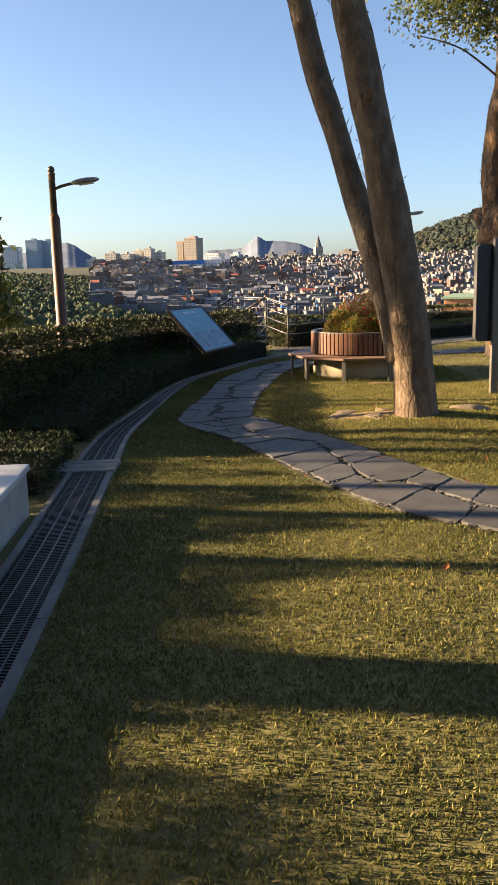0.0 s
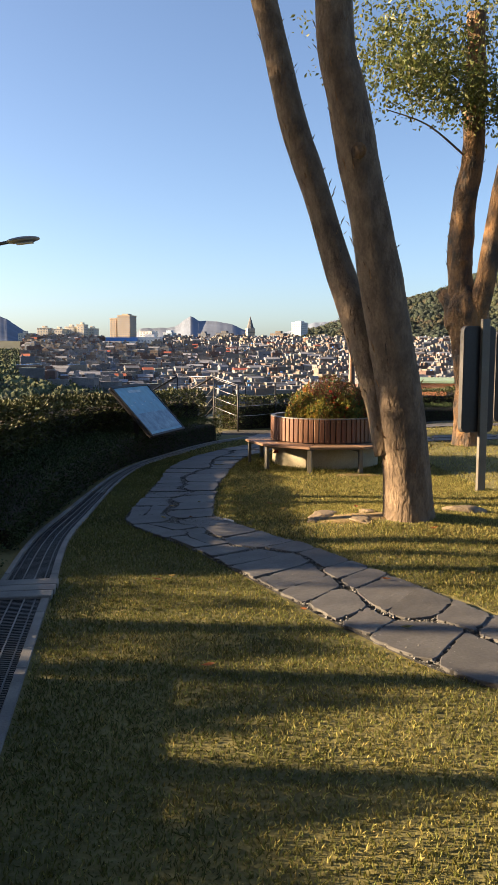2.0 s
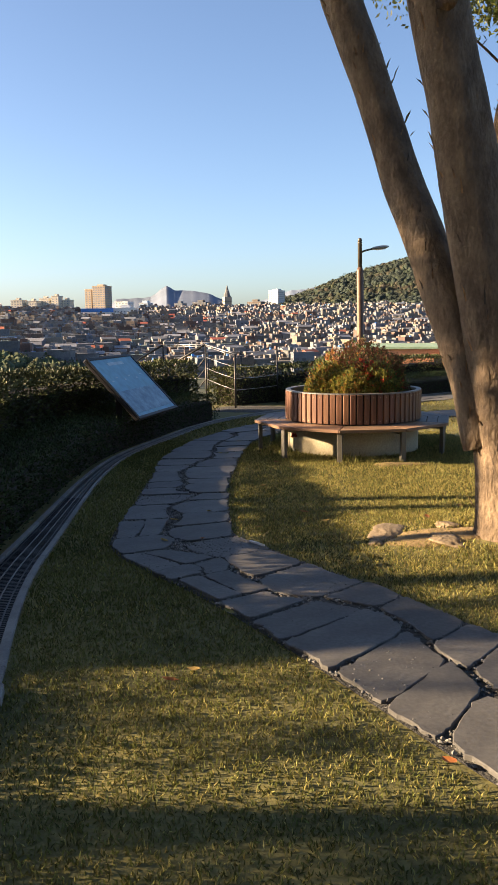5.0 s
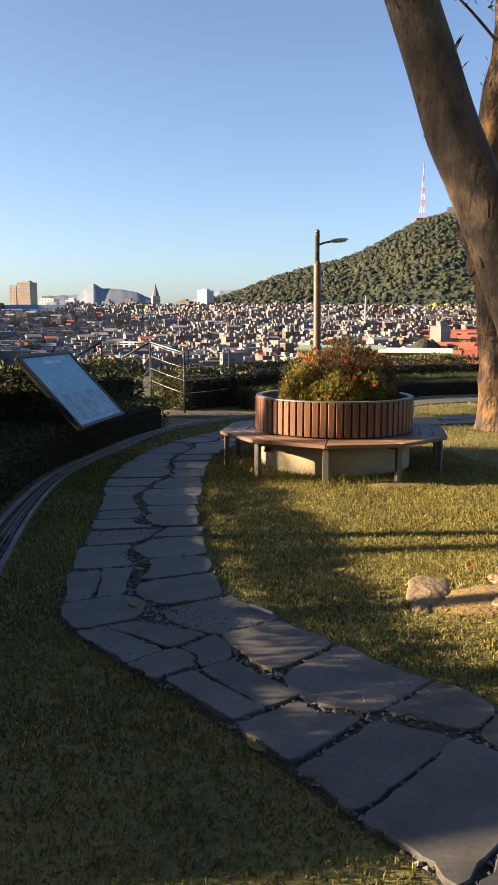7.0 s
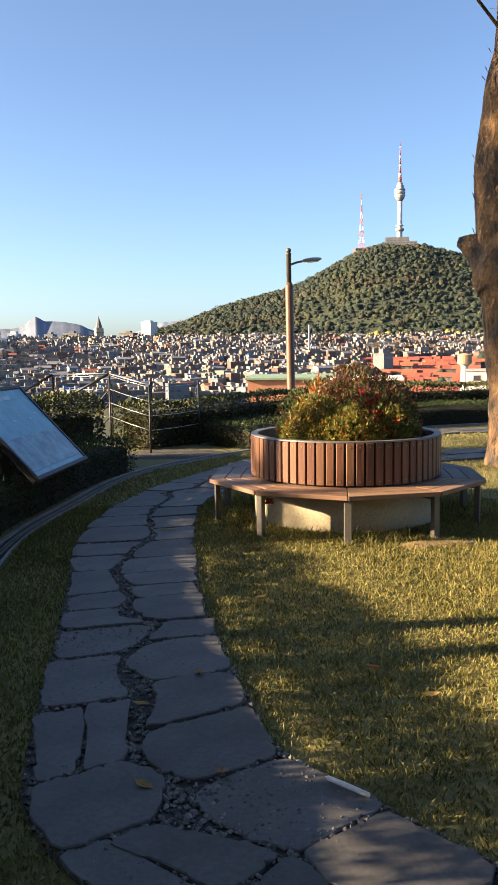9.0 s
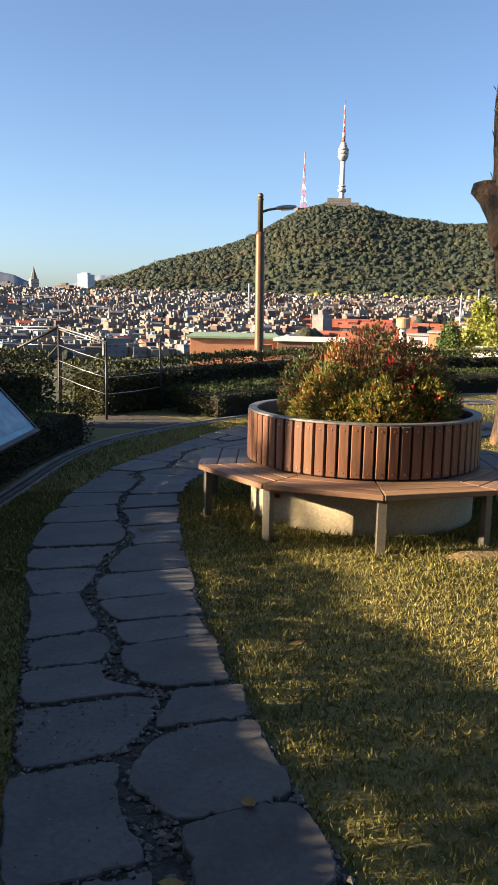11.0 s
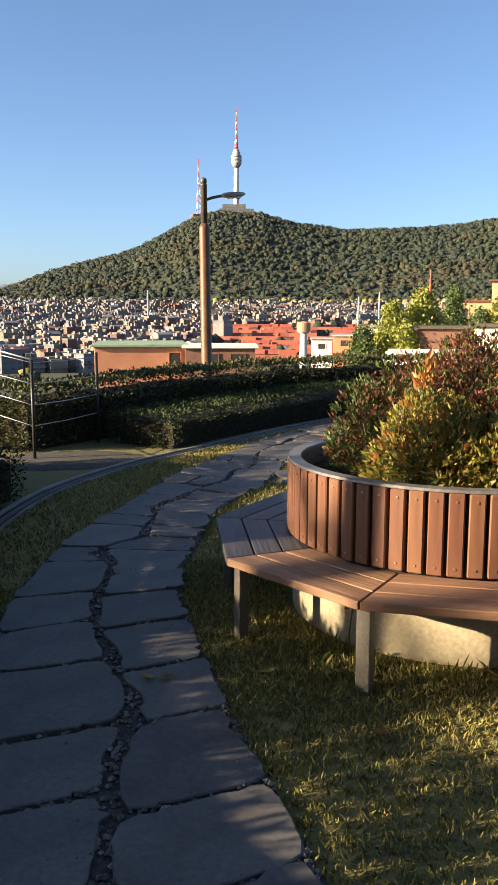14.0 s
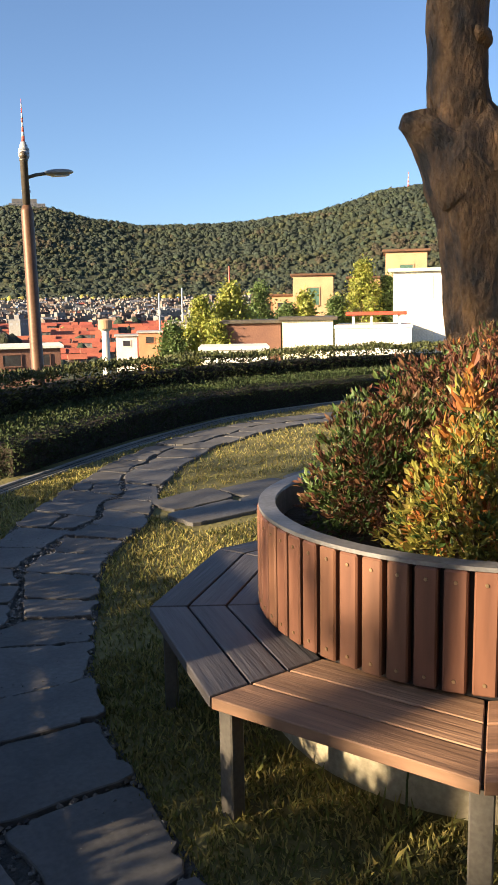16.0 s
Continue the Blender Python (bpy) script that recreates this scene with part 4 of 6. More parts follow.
def soil_patch(x, y, rx, ry, seed, label, material="bare_soil"):
    """A worn patch of bare earth with an uneven rim, a little above the lawn's soil."""
    verts, faces, n = [(x, y, lz(x, y) + 0.016)], [], 40
    for ring, q in enumerate((0.5, 0.85, 1.0)):
        for k in range(n):
            a = 2 * math.pi * k / n
            w = q * (1 + 0.35 * noise.noise(Vector((math.cos(a) * 1.4, math.sin(a) * 1.4, seed))) + 0.12 * noise.noise(Vector((math.cos(a) * 5, math.sin(a) * 5, seed))))
            px, py = x + rx * w * math.cos(a), y + ry * w * math.sin(a)
            verts.append((px, py, lz(px, py) + (0.016, 0.012, -0.01)[ring] + 0.004 * noise.noise(Vector((px * 9, py * 9, seed)))))
    for k in range(n):
        faces.append((0, 1 + k, 1 + (k + 1) % n))
        for r in (0, 1):
            a, b = 1 + r * n + k, 1 + r * n + (k + 1) % n
            faces.append((a, a + n, b + n, b))
    tagged(new("bare_soil", mesh_np("bare_soil", verts, faces, [M[material]], None, True)), label, "soil", kind="structure")


soil_patch(2.50, 8.76, 0.42, 0.22, 2.0, "bare orange soil round the tree's foot")
# Stair-head earth uses the dark gravel colour, with shade put into it
soil_patch(2.38, 18.45, 0.85, 0.60, 5.0, "earth at the head of the stairs, darkened for shade", "gravel_bed")
soil_patch(3.25, 12.1, 0.38, 0.10, 8.0, "bare orange soil before the bench")


# ---- the town ----
CITY = [mat("wall_red_brick", (0.136, 0.090, 0.078), (0.098, 0.067, 0.058), 0.1, 1.5, 0.9, bump=0, island=0.2),
        mat("wall_tan_brick", (0.185, 0.147, 0.122), (0.142, 0.113, 0.094), 0.1, 1.5, 0.9, bump=0, island=0.2),
        mat("wall_cream", (0.198, 0.177, 0.151), (0.158, 0.142, 0.120), 0.1, 1.5, 0.9, bump=0, island=0.15),
        mat("wall_white", (0.218, 0.217, 0.216), (0.173, 0.172, 0.170), 0.1, 1.5, 0.9, bump=0, island=0.12),
        mat("wall_grey", (0.147, 0.151, 0.158), (0.112, 0.114, 0.120), 0.1, 1.5, 0.9, bump=0, island=0.2),
        mat("wall_blue_grey", (0.164, 0.184, 0.215), (0.126, 0.143, 0.170), 0.1, 1.5, 0.8, bump=0, island=0.2),
        mat("roof_green", (0.163, 0.231, 0.183), (0.122, 0.177, 0.143), 0.1, 1.5, 0.8, bump=0, island=0.2),
        mat("roof_grey", (0.210, 0.219, 0.241), (0.156, 0.163, 0.181), 0.1, 1.5, 0.8, bump=0, island=0.25),
        mat("roof_red", (0.34, 0.095, 0.06), (0.27, 0.075, 0.048), 0.1, 1.5, 0.8, bump=0, island=0.15),
        mat("roof_blue", (0.06, 0.22, 0.55), (0.05, 0.19, 0.47), 0.1, 1.5, 0.6, bump=0, island=0.1),
        mat("window_dark", (0.1, 0.11, 0.13), (0.08, 0.088, 0.105), 0.3, 2, 0.25, bump=0, island=0.3),
        # Skyline walls and glass are raised in tone: haze put into the colour
        mat("hazy_cream", (0.60, 0.55, 0.46), (0.52, 0.47, 0.40), 0.1, 1.5, 0.9, bump=0, island=0.1),
        mat("hazy_pale", (0.70, 0.70, 0.70), (0.60, 0.60, 0.60), 0.1, 1.5, 0.9, bump=0, island=0.1),
        mat("hazy_blue", (0.34, 0.44, 0.52), (0.28, 0.37, 0.45), 0.1, 1.5, 0.8, bump=0, island=0.1),
        mat("hazy_tan", (0.45, 0.36, 0.28), (0.38, 0.30, 0.23), 0.1, 1.5, 0.9, bump=0, island=0.1),
        mat("hazy_window", (0.22, 0.25, 0.29), (0.18, 0.21, 0.25), 0.3, 2, 0.3, bump=0, island=0.2)]
W_RED, W_TAN, W_CREAM, W_WHITE, W_GREY, W_BLUE, R_GREEN, R_GREY, R_RED, R_BLUE, GLASS, T_CREAM, T_PALE, T_BLUE, T_TAN, T_GLASS = range(16)


class Blocks:
    """Gathers boxes into one mesh with material numbers."""

    def __init__(self):
        self.v, self.f, self.m = [], [], []

    def box(self, origin, rz, x0, x1, y0, y1, z0, z1, m, top=None):
        c, s = math.cos(rz), math.sin(rz)
        k = len(self.v)
        for z in (z0, z1):
            for x, y in ((x0, y0), (x1, y0), (x1, y1), (x0, y1)):
                self.v.append((origin[0] + x * c - y * s, origin[1] + x * s + y * c, origin[2] + z))
        self.f += [(k, k + 1, k + 5, k + 4), (k + 1, k + 2, k + 6, k + 5), (k + 2, k + 3, k + 7, k + 6), (k + 3, k, k + 4, k + 7), (k + 4, k + 5, k + 6, k + 7)]
        self.m += [m] * 4 + [m if top is None else top]

    def gable(self, origin, rz, w, d, z0, rise, m):
        c, s = math.cos(rz), math.sin(rz)
        k = len(self.v)
        for x, y, z in ((-w, -d, 0), (w, -d, 0), (w, d, 0), (-w, d, 0), (-w, 0, rise), (w, 0, rise)):
            self.v.append((origin[0] + x * c - y * s, origin[1] + x * s + y * c, origin[2] + z0 + z))
        self.f += [(k, k + 1, k + 5, k + 4), (k + 2, k + 3, k + 4, k + 5), (k + 1, k + 2, k + 5), (k + 3, k, k + 4)]
        self.m += [m, m, m, m]

    def windows(self, origin, rz, w, d, h, floor=2.9, step=3.2, share=0.8, rg=None, size=(1.5, 1.3), m=GLASS):
        for fl in range(int(h / floor)):
            z = 0.9 + fl * floor
            for side in (0, 1, 3):
                half = w if side % 2 == 0 else d
                n = max(1, int(2 * half / step))
                for i in range(n):
                    if rg is not None and rg.random() > share:
                        continue
                    u = -half + (i + 0.5) * 2 * half / n
                    e, sx = 0.06, size[0] / 2
                    if side == 0:
                        b = (u - sx, u + sx, -d - e, -d + 0.02)
                    elif side == 1:
                        b = (w - 0.02, w + e, u - sx, u + sx)
                    elif side == 2:
                        b = (u - sx, u + sx, d - 0.02, d + e)
                    else:
                        b = (-w - e, -w + 0.02, u - sx, u + sx)
                    c, s = math.cos(rz), math.sin(rz)
                    x0, x1, y0, y1 = b
                    xy = ((x0, y0), (x1, y0)) if side == 0 else ((x1, y0), (x1, y1)) if side == 1 else ((x0, y1), (x0, y0))
                    k = len(self.v)
                    for (px, py), pz in zip((xy[0], xy[1], xy[1], xy[0]), (z, z, z + size[1], z + size[1])):
                        self.v.append((origin[0] + px * c - py * s, origin[1] + px * s + py * c, origin[2] + pz))
                    self.f.append((k, k + 1, k + 2, k + 3))
                    self.m.append(m)

    def mesh(self, name):
        return mesh_np(name, self.v, self.f, CITY, self.m)


def town():
    rg = np.random.default_rng(21)
    # a jittered grid of small apartment houses on the far slope
    blocks = Blocks()
    cell = 10.2
    walls = [W_RED, W_TAN, W_CREAM, W_WHITE, W_GREY, W_BLUE]
    for gx in np.arange(-330, 760, cell):
        for gy in np.arange(180, 1080, cell):
            x, y = gx + rg.uniform(-3.2, 3.2), gy + rg.uniform(-3.2, 3.2)
            d, az = math.hypot(x - EYE0[0], y - EYE0[1]), math.degrees(math.atan2(x - EYE0[0], y - EYE0[1]))
            if not ((405 if az > -4 else 340) < d < 1075 and -9.6 < az < 44):
                continue
            if 23.2 < az < 34.5 and 330 < d < 650:
                continue
            if az > 19 and rg.random() < (0.30 if d < 1000 else 0.6):
                continue
            if -4.6 < az < -0.3 and d > 880:
                continue
            if az > 33 and rg.random() < 0.45:
                continue
            z = float(terrain(az, d))
            w, dp, h = rg.uniform(2.6, 5.6), rg.uniform(2.4, 4.4), rg.uniform(4.0, 8.4) * (1.3 if rg.random() < 0.12 else 1)
            rz = 0.16 * math.sin(gx * 0.011) + 0.12 * math.cos(gy * 0.013) + rg.normal(0, 0.09)
            wall = int(rg.choice(walls, p=[0.13, 0.17, 0.18, 0.18, 0.21, 0.13] if az < 20 else [0.24, 0.28, 0.20, 0.18, 0.08, 0.02]))
            o = (x, y, z - 2)
            h += 2
            roof = int(rg.choice([R_GREEN, R_GREY, W_CREAM, R_BLUE], p=[0.16, 0.56, 0.26, 0.02]))
            blocks.box(o, rz, -w, w, -dp, dp, 0, h, wall)
            if rg.random() < 0.13:
                blocks.gable(o, rz, w + 0.3, dp + 0.3, h, 1.4, R_RED if rg.random() < 0.15 else R_GREY)
            else:
                blocks.box(o, rz, -w - 0.15, w + 0.15, -dp - 0.15, dp + 0.15, h, h + 0.5, W_WHITE if rg.random() < 0.15 else wall, roof)
                if rg.random() < 0.75:
                    a = rg.uniform(-0.5, 0.3)
                    blocks.box(o, rz, w * a, w * (a + 0.55), -dp * 0.3, dp * 0.4, h + 0.5, h + 2.3, wall, roof)
                if rg.random() < 0.6:
                    blocks.box(o, rz, w * 0.35, w * 0.95, -dp * 0.95, -dp * 0.2, h + 0.5, h + rg.uniform(1.0, 2.6), int(rg.choice(walls)), roof)
                if rg.random() < 0.55:
                    blocks.box(o, rz, -w - 0.5, w + 0.5, -dp - 0.7, -dp, h * 0.52, h * 0.52 + 0.9, int(rg.choice(walls)), roof)
                if rg.random() < 0.3:
                    blocks.box(o, rz, -w * 0.8, -w * 0.55, 0, 1.3, h + 0.5, h + 1.6, R_BLUE if rg.random() < 0.2 else W_WHITE)
            blocks.windows(o, rz, w, dp, h, 2.7, 3.0, 0.85, rg, (1.9, 1.2))
    tagged(new("town_houses", blocks.mesh("town_houses")), "dense small brick and concrete houses on the far slope", "houses", kind="stuff")

    # red-roofed rows
    blocks = Blocks()
    for row in range(9):
        d = 425 + row * 28
        for az in np.arange(23.6, 34.3, 1.15 * 420 / d):
            if rg.random() < 0.12:
                continue
            p = far(az + rg.uniform(-0.15, 0.15), 0, d + rg.uniform(-4, 4))
            z = float(terrain(az, d))
            rz = -radians(az) + rg.normal(0, 0.08)
            o = (p.x, p.y, z - 1)
            blocks.box(o, rz, -4.2, 4.2, -3.5, 3.5, 0, 5.5, W_CREAM if rg.random() < 0.6 else W_RED)
            blocks.gable(o, rz, 4.6, 4.1, 5.5, 2.5, R_RED)
            blocks.windows(o, rz, 4.2, 3.5, 5.5, 2.7, 3.4, 0.8, rg)
    tagged(new("red_roof_houses", blocks.mesh("red_roof_houses")), "rows of houses with bright red tiled roofs", "houses", kind="stuff")


town()


def tower_block(name, label, az0, az1, el0, el1, d, depth, wall, roof=None, floor=3.0, step=3.4, size=(1.6, 1.5), cap=None, turn=-0.45, roof_h=None):
    """A building between two bearings and two heights, seen from the park."""
    a, b = far(az0, el0, d), far(az1, el0, d)
    mid = (a + b) / 2
    w = (b - a).length / 2
    h = d * (math.tan(radians(el1)) - math.tan(radians(el0)))
    rz = math.atan2(b.y - a.y, b.x - a.x) + turn
    ob = tagged(new(name), label, "building")
    ob.matrix_world = Matrix.Translation(mid)
    o = (0, 0, 0)
    bl = Blocks()
    bl.box(o, rz, -w, w, -depth / 2, depth / 2, -14, h, wall)
    part("wall", bl.mesh("wall"), None, ob)
    bl = Blocks()
    bl.box(o, rz, -w - 0.3, w + 0.3, -depth / 2 - 0.3, depth / 2 + 0.3, h, h + (roof_h or max(0.6, h * 0.03)), wall if roof is None else roof)
    if cap:
        bl.box(o, rz, -w * cap, w * cap, -depth * 0.25, depth * 0.25, h, h + 3.5, wall)
    part("roof", bl.mesh("roof"), None, ob)
    bl = Blocks()
    bl.windows(o, rz, w, depth / 2, h, floor, step, 1.0, None, size, T_GLASS)
    if bl.v:
        tagged(part("glazing", bl.mesh("windows"), None, ob, "dark windows"), kind="stuff")
    return ob


tower_block("apartment_block", "grey-blue high-rise apartment block", -15.2, -14.2, 0.2, 2.0, 1150, 18, T_BLUE, cap=0.3)
tower_block("apartment_block", "pale grey-blue high-rise apartment block", -13.7, -12.9, 0.2, 2.4, 1150, 18, T_BLUE, cap=0.3)
tower_block("apartment_block", "pale grey-blue high-rise apartment block", -12.75, -12.1, 0.2, 2.35, 1160, 18, T_BLUE, cap=0.3)
for k, (a0, a1, e1) in enumerate(((-9.9, -9.2, 1.15), (-8.7, -7.9, 1.5), (-7.7, -7.0, 1.45), (-6.9, -6.2, 1.6), (-6.1, -5.6, 1.75), (-5.5, -4.9, 1.5))):
    tower_block("apartment_block", "cream mid-rise apartment block above the trees", a0, a1, 0.3, e1, 1150 + 8 * (k % 2), 14, T_CREAM, cap=0.3)
tower_block("office_tower", "tan office tower with dark window bands", -3.35, -2.45, 0.2, 2.35, 1200, 22, T_TAN, cap=0.5, size=(2.6, 1.5), step=3.2)
tower_block("office_tower", "grey office tower beside a tan one", -3.85, -3.4, 0.2, 2.15, 1210, 20, T_TAN, size=(2.4, 1.5))
tower_block("school_building", "long white building with a bright blue roof", -4.3, -2.2, 0.05, 0.70, 960, 16, T_PALE, R_BLUE, turn=-0.08, roof_h=4.2)
tower_block("office_building", "broad white mid-rise office building", -2.1, -0.6, -0.1, 0.95, 960, 18, T_PALE, cap=0.4, turn=-0.2)
tower_block("office_building", "pale blue and white office building", -0.35, 0.3, 0.1, 1.25, 1090, 14, T_BLUE, T_PALE, cap=0.6)
tower_block("office_building", "taller white office building behind", -1.9, -1.0, 0.2, 1.35, 1080, 18, T_PALE)
tower_block("school_building", "low cream building at the wood's edge", -6.3, -4.2, -0.45, 0.0, 820, 12, T_CREAM, R_GREEN)
tower_block("apartment_block", "pinkish mid-rise apartment building in sun", -3.1, -1.6, -0.5, 0.35, 860, 12, T_TAN)
tower_block("church_hall", "long pale hall beside the church tower", 5.7, 7.6, 0.5, 1.0, 1150, 20, T_CREAM, R_GREY)
tower_block("hotel_tower", "white hotel tower standing on the skyline", 8.45, 9.15, 0.3, 1.95, 1400, 26, T_PALE, cap=0.55)
for a0, a1, e0, e1, dd, wl in ((10.2, 10.8, .5, 1.05, 1110, W_WHITE), (3.2, 4.2, .6, 1.25, 1130, W_GREY), (2.0, 2.6, .6, 1.2, 1130, W_BLUE), (6.9, 7.9, .6, 1.25, 1180, W_TAN), (-9.3, -8.8, .2, 1.0, 1120, W_TAN),
                              (26.3, 27.3, -.2, .6, 900, W_RED), (25.0, 26.2, -.3, .35, 850, W_RED), (27.6, 29.2, -.1, .55, 960, W_TAN), (29.3, 30.9, -.1, .45, 970, W_CREAM), (28.8, 29.7, .0, .7, 985, W_WHITE),
                              (31.2, 32.6, -.1, .5, 960, W_TAN), (33.5, 34.6, -.2, .5, 930, W_WHITE), (22.0, 22.5, -.6, .15, 760, W_BLUE), (18.0, 18.6, -.4, .35, 800, W_BLUE), (24.2, 25.0, -.75, -.35, 560, W_WHITE),
                              (35.2, 36.3, -.3, .45, 900, W_CREAM), (37.4, 38.4, -.3, .5, 900, W_TAN)):
    tower_block("apartment_building", "mid-rise town building among smaller houses", a0, a1, e0, e1, dd, 14, wl, R_GREY, cap=0.4)


def church_tower():
    p = far(5.45, 0.4, 1140)
    ob = tagged(new("church_tower"), "tan stone church tower with a dark pointed spire", "church tower")
    ob.matrix_world = Matrix.Translation(p)
    bl = Blocks()
    bl.box((0, 0, 0), 0.2, -5, 5, -5, 5, -12, 24, T_TAN)
    bl.box((0, 0, 0), 0.2, -5.4, 5.4, -5.4, 5.4, 18, 19, W_CREAM)
    bl.box((-10, 0, 0), 0.2, -5, 5, -5, 5, -12, 12, T_TAN)
    part("shaft", bl.mesh("shaft"), None, ob)
    bm = bmesh.new()
    bmesh.ops.create_cone(bm, cap_ends=True, segments=8, radius1=5.0, radius2=0.2, depth=16, matrix=Matrix.Translation((0, 0, 32)))
    part("spire", bm, CITY[W_GREY], ob, "dark pointed spire")


church_tower()


# ---- wooded hill, yellow tree line, woods ----
TREE_MATS = [mat("wood_dark_green", (0.024, 0.036, 0.026), (0.018, 0.028, 0.021), 0.12, 0.8, 0.95, bump=1.0, bump_scale=0.45, dist=1.6, island=0.30),
             mat("wood_green", (0.029, 0.042, 0.026), (0.022, 0.033, 0.021), 0.12, 0.8, 0.95, bump=1.0, bump_scale=0.45, dist=1.6, island=0.30),
             mat("wood_olive", (0.042, 0.049, 0.024), (0.032, 0.038, 0.020), 0.12, 0.8, 0.95, bump=1.0, bump_scale=0.45, dist=1.6, island=0.30),
             mat("wood_rust", (0.045, 0.040, 0.026), (0.036, 0.032, 0.021), 0.12, 0.8, 0.95, bump=1.0, bump_scale=0.45, dist=1.6, island=0.30),
             mat("wood_yellow", (0.23, 0.20, 0.05), (0.15, 0.14, 0.04), 0.3, 1.5, 0.9, bump=0.6, bump_scale=0.6, dist=1.0, island=0.25),
             # Valley greens are lightened, with haze put into the colour
             mat("valley_green", (0.070, 0.094, 0.046), (0.048, 0.068, 0.036), 0.12, 0.8, 0.95, bump=0, island=0.35),
             mat("valley_olive", (0.095, 0.108, 0.048), (0.066, 0.078, 0.038), 0.12, 0.8, 0.95, bump=0, island=0.35)]


def clump_template(seed, sub=1):
    bm = bmesh.new()
    bmesh.ops.create_icosphere(bm, subdivisions=sub, radius=1)
    v = np.array([p.co[:] for p in bm.verts])
    f = np.array([[q.index for q in p.verts] for p in bm.faces])
    bm.free()
    d = np.array([1 + 0.38 * noise.noise(Vector(p) * 1.5 + Vector((seed * 7.1, 0, 0))) + 0.30 * noise.noise(Vector(p) * 3.4 + Vector((seed * 3.7, 5, 0))) for p in v])
    f = np.array([t for t in f if v[t].mean(0)[2] > -0.35])
    return v * d[:, None], f


TEMPLATES = [clump_template(k, 1) for k in range(9)]


def woods(name, label, places, sizes, kinds, seed, tall=1.0, shapes=TEMPLATES, sprays=0, spray=1.0):
    rg = np.random.default_rng(seed)
    vs, fs, ms, base = [], [], [], 0
    for (x, y, z), s, m in zip(places, sizes, kinds):
        tv, tf = shapes[rg.integers(len(shapes))]
        a = rg.uniform(0, 6.28)
        c, q = math.cos(a), math.sin(a)
        v = tv * (s, s, s * tall * rg.uniform(0.8, 1.2))
        v = np.column_stack([v[:, 0] * c - v[:, 1] * q + x, v[:, 0] * q + v[:, 1] * c + y, v[:, 2] + z])
        vs.append(v)
        fs.append(tf + base)
        ms += [m] * len(tf)
        base += len(v)
    if sprays:
        # leafy sprays that break the crowns' outline
        n = len(places)
        d = rg.normal(size=(n, sprays, 3))
        d[:, :, 2] = np.abs(d[:, :, 2])
        d /= np.linalg.norm(d, axis=2)[:, :, None]
        size = np.repeat(np.asarray(sizes), sprays)[:, None]
        d = d.reshape(-1, 3)
        c = np.repeat(np.asarray(places), sprays, axis=0) + d * size * (1, 1, tall) * rg.uniform(0.78, 1.08, (len(d), 1))
        v, f = leaves(c, d * 0.6, spray * np.repeat(np.asarray(sizes), sprays), rg, 0.75, 1.2)
        vs.append(v)
        fs.append(f + base)
        ms += np.repeat(np.asarray(kinds), sprays * 2).tolist()
    ob = new(name, mesh_np(name, np.vstack(vs), np.vstack(fs), TREE_MATS, ms, True))
    tagged(ob, label, "trees", kind="stuff")


